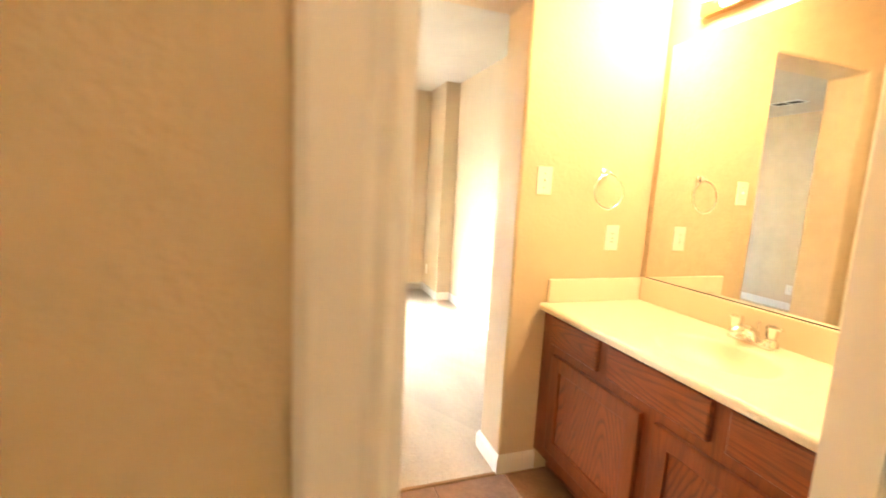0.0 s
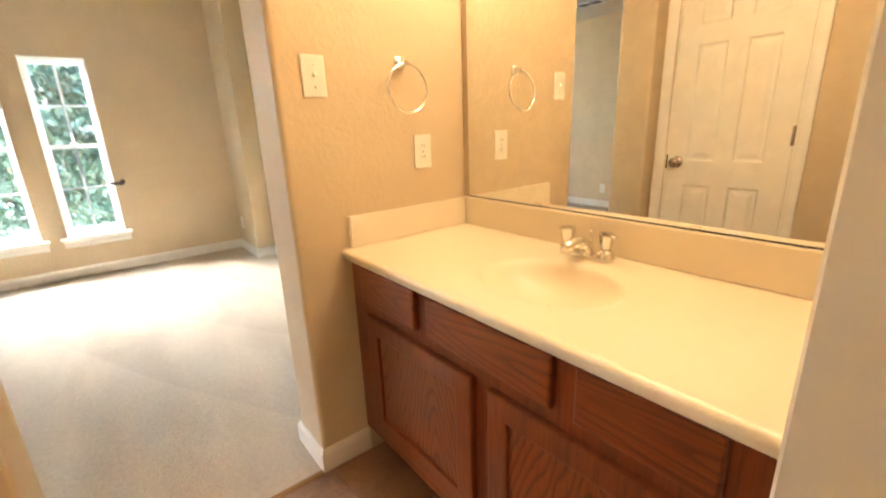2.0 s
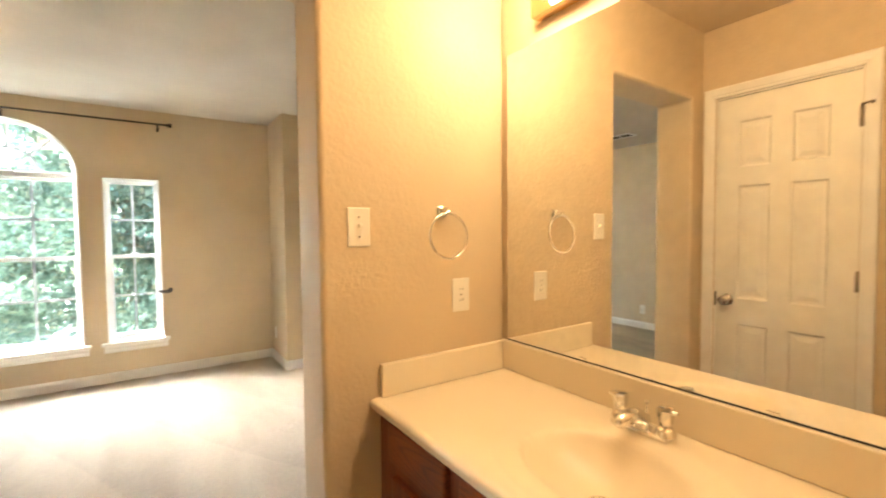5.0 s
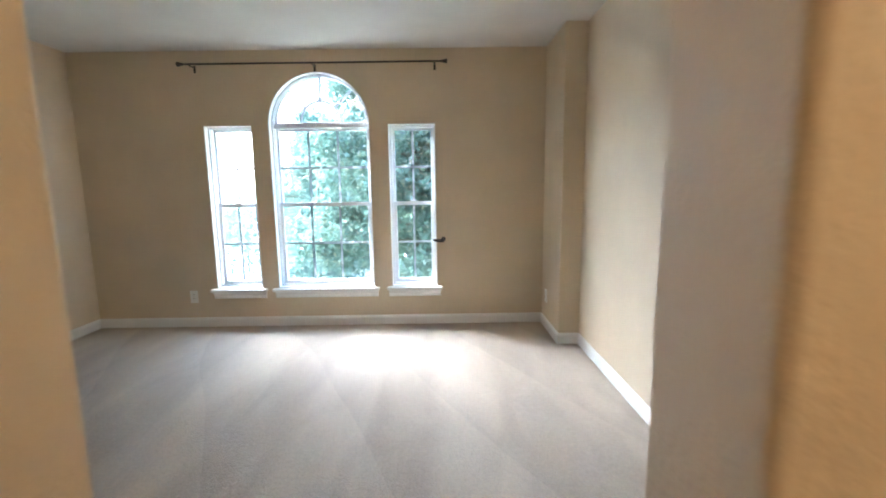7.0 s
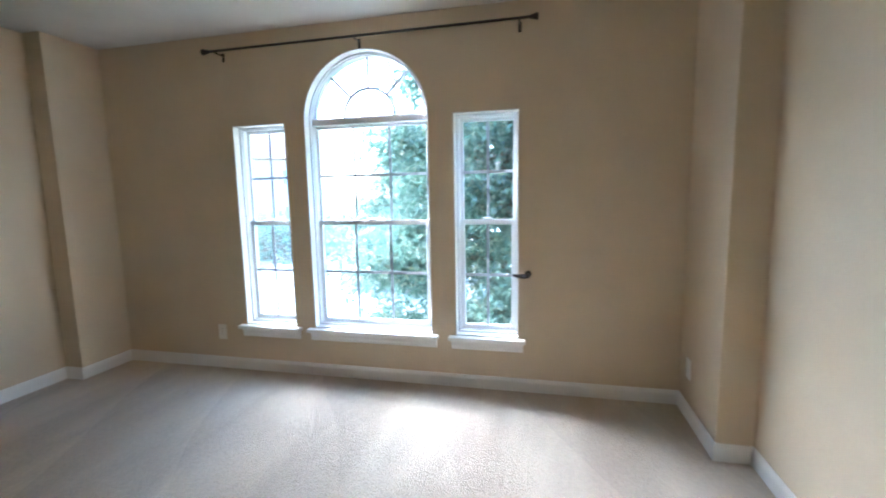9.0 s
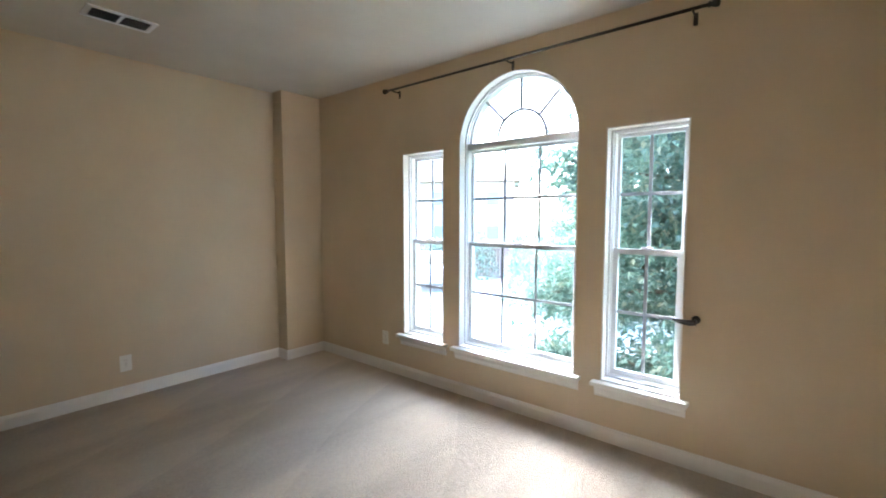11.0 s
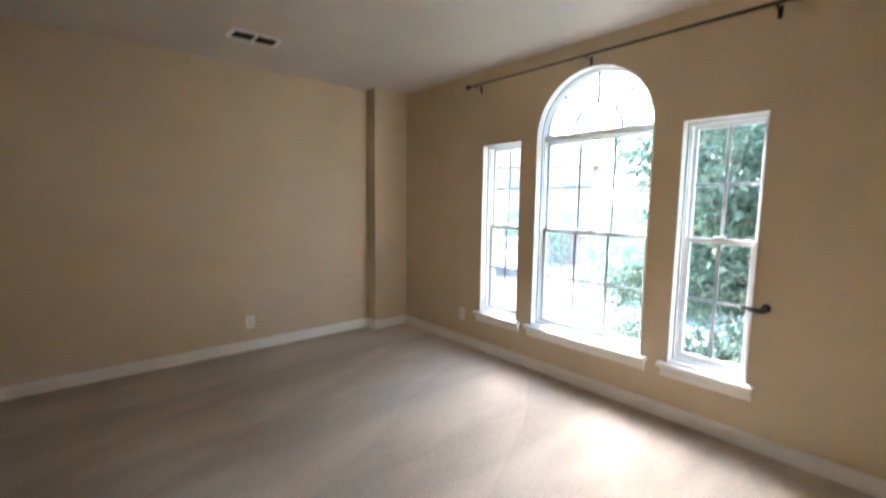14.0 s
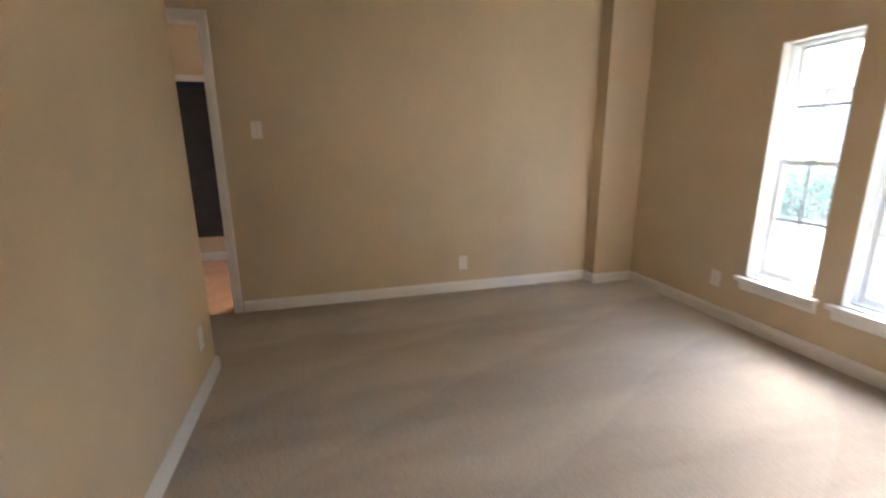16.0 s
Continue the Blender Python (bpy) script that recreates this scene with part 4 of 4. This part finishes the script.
def far_house(x, y, turn, w, d, h):
    e = empty("house", "pale brick two-storey suburban house with a brown gabled roof", "house", pose(x, y, GZ, 0, 0, turn))
    part("wall", slab([rect(-w / 2, w / 2, 0, h)] + [rect(a, a + 1.2, z, z + 1.3) for a in (-w / 2 + 1.2, -0.6, w / 2 - 2.4) for z in (1.0, 3.9)], lambda u, v: (u, 0, v), (0, d, 0)), BRICK, e)
    rb = bmesh.new()
    o = 0.5
    vs = [rb.verts.new(p) for p in ((-w / 2 - o, -o, h), (w / 2 + o, -o, h), (w / 2 + o, d + o, h), (-w / 2 - o, d + o, h), (-w / 2 + 1.5, d / 2, h + 2.6), (w / 2 - 1.5, d / 2, h + 2.6))]
    for q in ((0, 1, 5, 4), (2, 3, 4, 5), (1, 2, 5), (3, 0, 4), (3, 2, 1, 0)):
        rb.faces.new([vs[k] for k in q])
    part("roof", rb, ROOF, e)
    for a in (-w / 2 + 1.2, -0.6, w / 2 - 2.4):
        for z in (1.0, 3.9):
            wn = part("window", slab([rect(a, a + 1.2, z, z + 1.3), rect(a + 0.07, a + 1.13, z + 0.07, z + 1.23)], lambda u, v: (u, -0.03, v), (0, 0.1, 0)), VINYL, e)
            part("pane", boxed(a + 0.06, a + 1.14, 0.03, 0.04, z + 0.06, z + 1.24), FAR_PANE, wn)


far_house(-23.5, 30.0, 30, 13, 9, 6.0)
far_house(-4.0, 52.0, 0, 14, 9, 6.0)

fence = empty("fence", "weathered wooden board fence across the driveway", "fence", pose(-12.5, 18.2, GZ, 0, 0, 20))
part("rail", boxed(-4.2, 4.2, 0.021, 0.06, 0.4, 0.49), FENCE, fence)
part("rail", boxed(-4.2, 4.2, 0.021, 0.06, 1.3, 1.39), FENCE, fence)
board = bpy.data.meshes.new("board")
bb = boxed(-0.068, 0.068, 0, 0.02, 0, 1.75, bevel=0.004)
bb.to_mesh(board)
bb.free()
board.materials.append(FENCE)
for k in range(56):
    o = new("board", board)
    o.parent = fence
    o.location = (-4.12 + 0.15 * k, 0, 0.02 * ((k * 7) % 3))


def parked_car(m):
    e = empty("car", "silver parked car with dark windows on the driveway", "car", m)
    out = [(-2.2, 0.35), (-2.25, 0.75), (-2.1, 0.92), (-1.35, 0.98), (-0.75, 1.38), (0.75, 1.40), (1.35, 1.0), (2.05, 0.9), (2.25, 0.7), (2.2, 0.35)]
    b = slab([out], lambda u, v: (u, -0.85, v), (0, 1.7, 0))
    bmesh.ops.bevel(b, geom=[x for x in b.edges if len(x.link_faces) == 2 and x.calc_face_angle(0) > 0.4], offset=0.06, segments=2, affect="EDGES")
    part("body", b, CAR_PAINT, e)
    for name, a, c in (("rear_window", (-1.30, 1.02), (-0.80, 1.355)), ("windscreen", (1.30, 1.035), (0.80, 1.37))):
        k = -1 if a[0] < 0 else 1
        glass_bm = slab([rect(-0.66, 0.66, 0.0, 1.0)], lambda u, v: (a[0] + (c[0] - a[0]) * v + 0.012 * k, u, a[1] + (c[1] - a[1]) * v + 0.012), (0.008 * k, 0, 0.012))
        part(name, glass_bm, DARK_PANEL, e, "dark tinted glass")
    for s in (-1, 1):
        part("side_window", slab([[(-1.15, 1.0), (-0.68, 1.32), (0.68, 1.33), (1.15, 1.02)]], lambda u, v: (u, s * 0.852, v), (0, s * 0.01, 0)), DARK_PANEL, e)
        for x in (-1.4, 1.4):
            wl = part("wheel", lathe(bmesh.new(), [(0, -0.1), (0.31, -0.1), (0.33, -0.06), (0.33, 0.06), (0.31, 0.1), (0, 0.1)], pose(x, s * 0.78, 0.33, 90), 20), RUBBER, e)
            part("rim", lathe(bmesh.new(), [(0, 0.105), (0.19, 0.105), (0.21, 0.1)], pose(x, s * 0.78, 0.33, 90 * s), 16), CHROME, wl)


parked_car(pose(-11.6, 15.3, GZ + 0.02, 0, 0, 131))
hedge_rnd = random.Random(3)


def shrub(x, y, r, h, seed):
    rnd = random.Random(seed)
    verts, faces = [], []
    for k in range(1400):
        q, w = rnd.uniform(0, 6.283), rnd.uniform(0, 1)
        rr = r * math.sqrt(rnd.uniform(0.3, 1)) * (1 - 0.55 * w * w) * (1 + 0.2 * math.sin(3 * q + seed))
        c = Vector((rr * math.cos(q), rr * math.sin(q), 0.05 + h * w))
        d = Vector((rnd.gauss(0, 1), rnd.gauss(0, 1), rnd.gauss(0, 1))).normalized()
        s = d.orthogonal().normalized()
        i = len(verts)
        verts += [tuple(c), tuple(c + d * 0.06 + s * 0.04), tuple(c + d * 0.14), tuple(c + d * 0.06 - s * 0.04)]
        faces.append((i, i + 1, i + 2, i + 3))
    e = empty("shrub", "leafy green shrub on the lawn", "shrub", pose(x, y, GZ), "shrubs")
    me = bpy.data.meshes.new("foliage")
    me.from_pydata(verts, [], faces)
    me.materials.append(LEAF)
    o = new("foliage", me)
    o.parent = e
    part("stem", tube(bmesh.new(), [(0, 0, -0.05), (0.02, 0, h * 0.6)], [0.04, 0.015], 6), BARK, e)


for k, (x, y) in enumerate(((-6.4, 14.5), (-5.2, 15.2), (-4.0, 15.0), (-2.8, 15.6), (-12.5, 17.0), (-11.2, 17.6))):
    shrub(x, y, 1.0 + 0.3 * hedge_rnd.random(), 1.7 + 1.1 * hedge_rnd.random(), k)

# ---- floor tiles, laid in the grout ----
tile_meshes = {}


def tile_mesh(w, d):
    key = (round(w, 3), round(d, 3))
    if key not in tile_meshes:
        me = bpy.data.meshes.new("tile")
        b = boxed(-w / 2, w / 2, -d / 2, d / 2, -0.009, 0.0, bevel=0.0022)
        b.to_mesh(me)
        b.free()
        me.materials.append(TILE)
        tile_meshes[key] = me
    return tile_meshes[key]


px, py, gap = 0.339, 0.329, 0.0045
for i in range(-5, 4):
    for j in range(-8, 1):
        x0, x1 = max(-1.399, 0.228 + px * i + gap / 2), min(MX - 0.001, 0.228 + px * (i + 1) - gap / 2)
        y0, y1 = max(-2.499, -0.222 + py * j + gap / 2), min(0.107, -0.222 + py * (j + 1) - gap / 2)
        if x1 - x0 < 0.02 or y1 - y0 < 0.02:
            continue
        o = new("tile", tile_mesh(x1 - x0, y1 - y0))
        o.parent = floor_tiles
        o.location = ((x0 + x1) / 2, (y0 + y1) / 2, 0.0005 * ((i * 3 + j * 5) % 3 - 1) - 0.001)
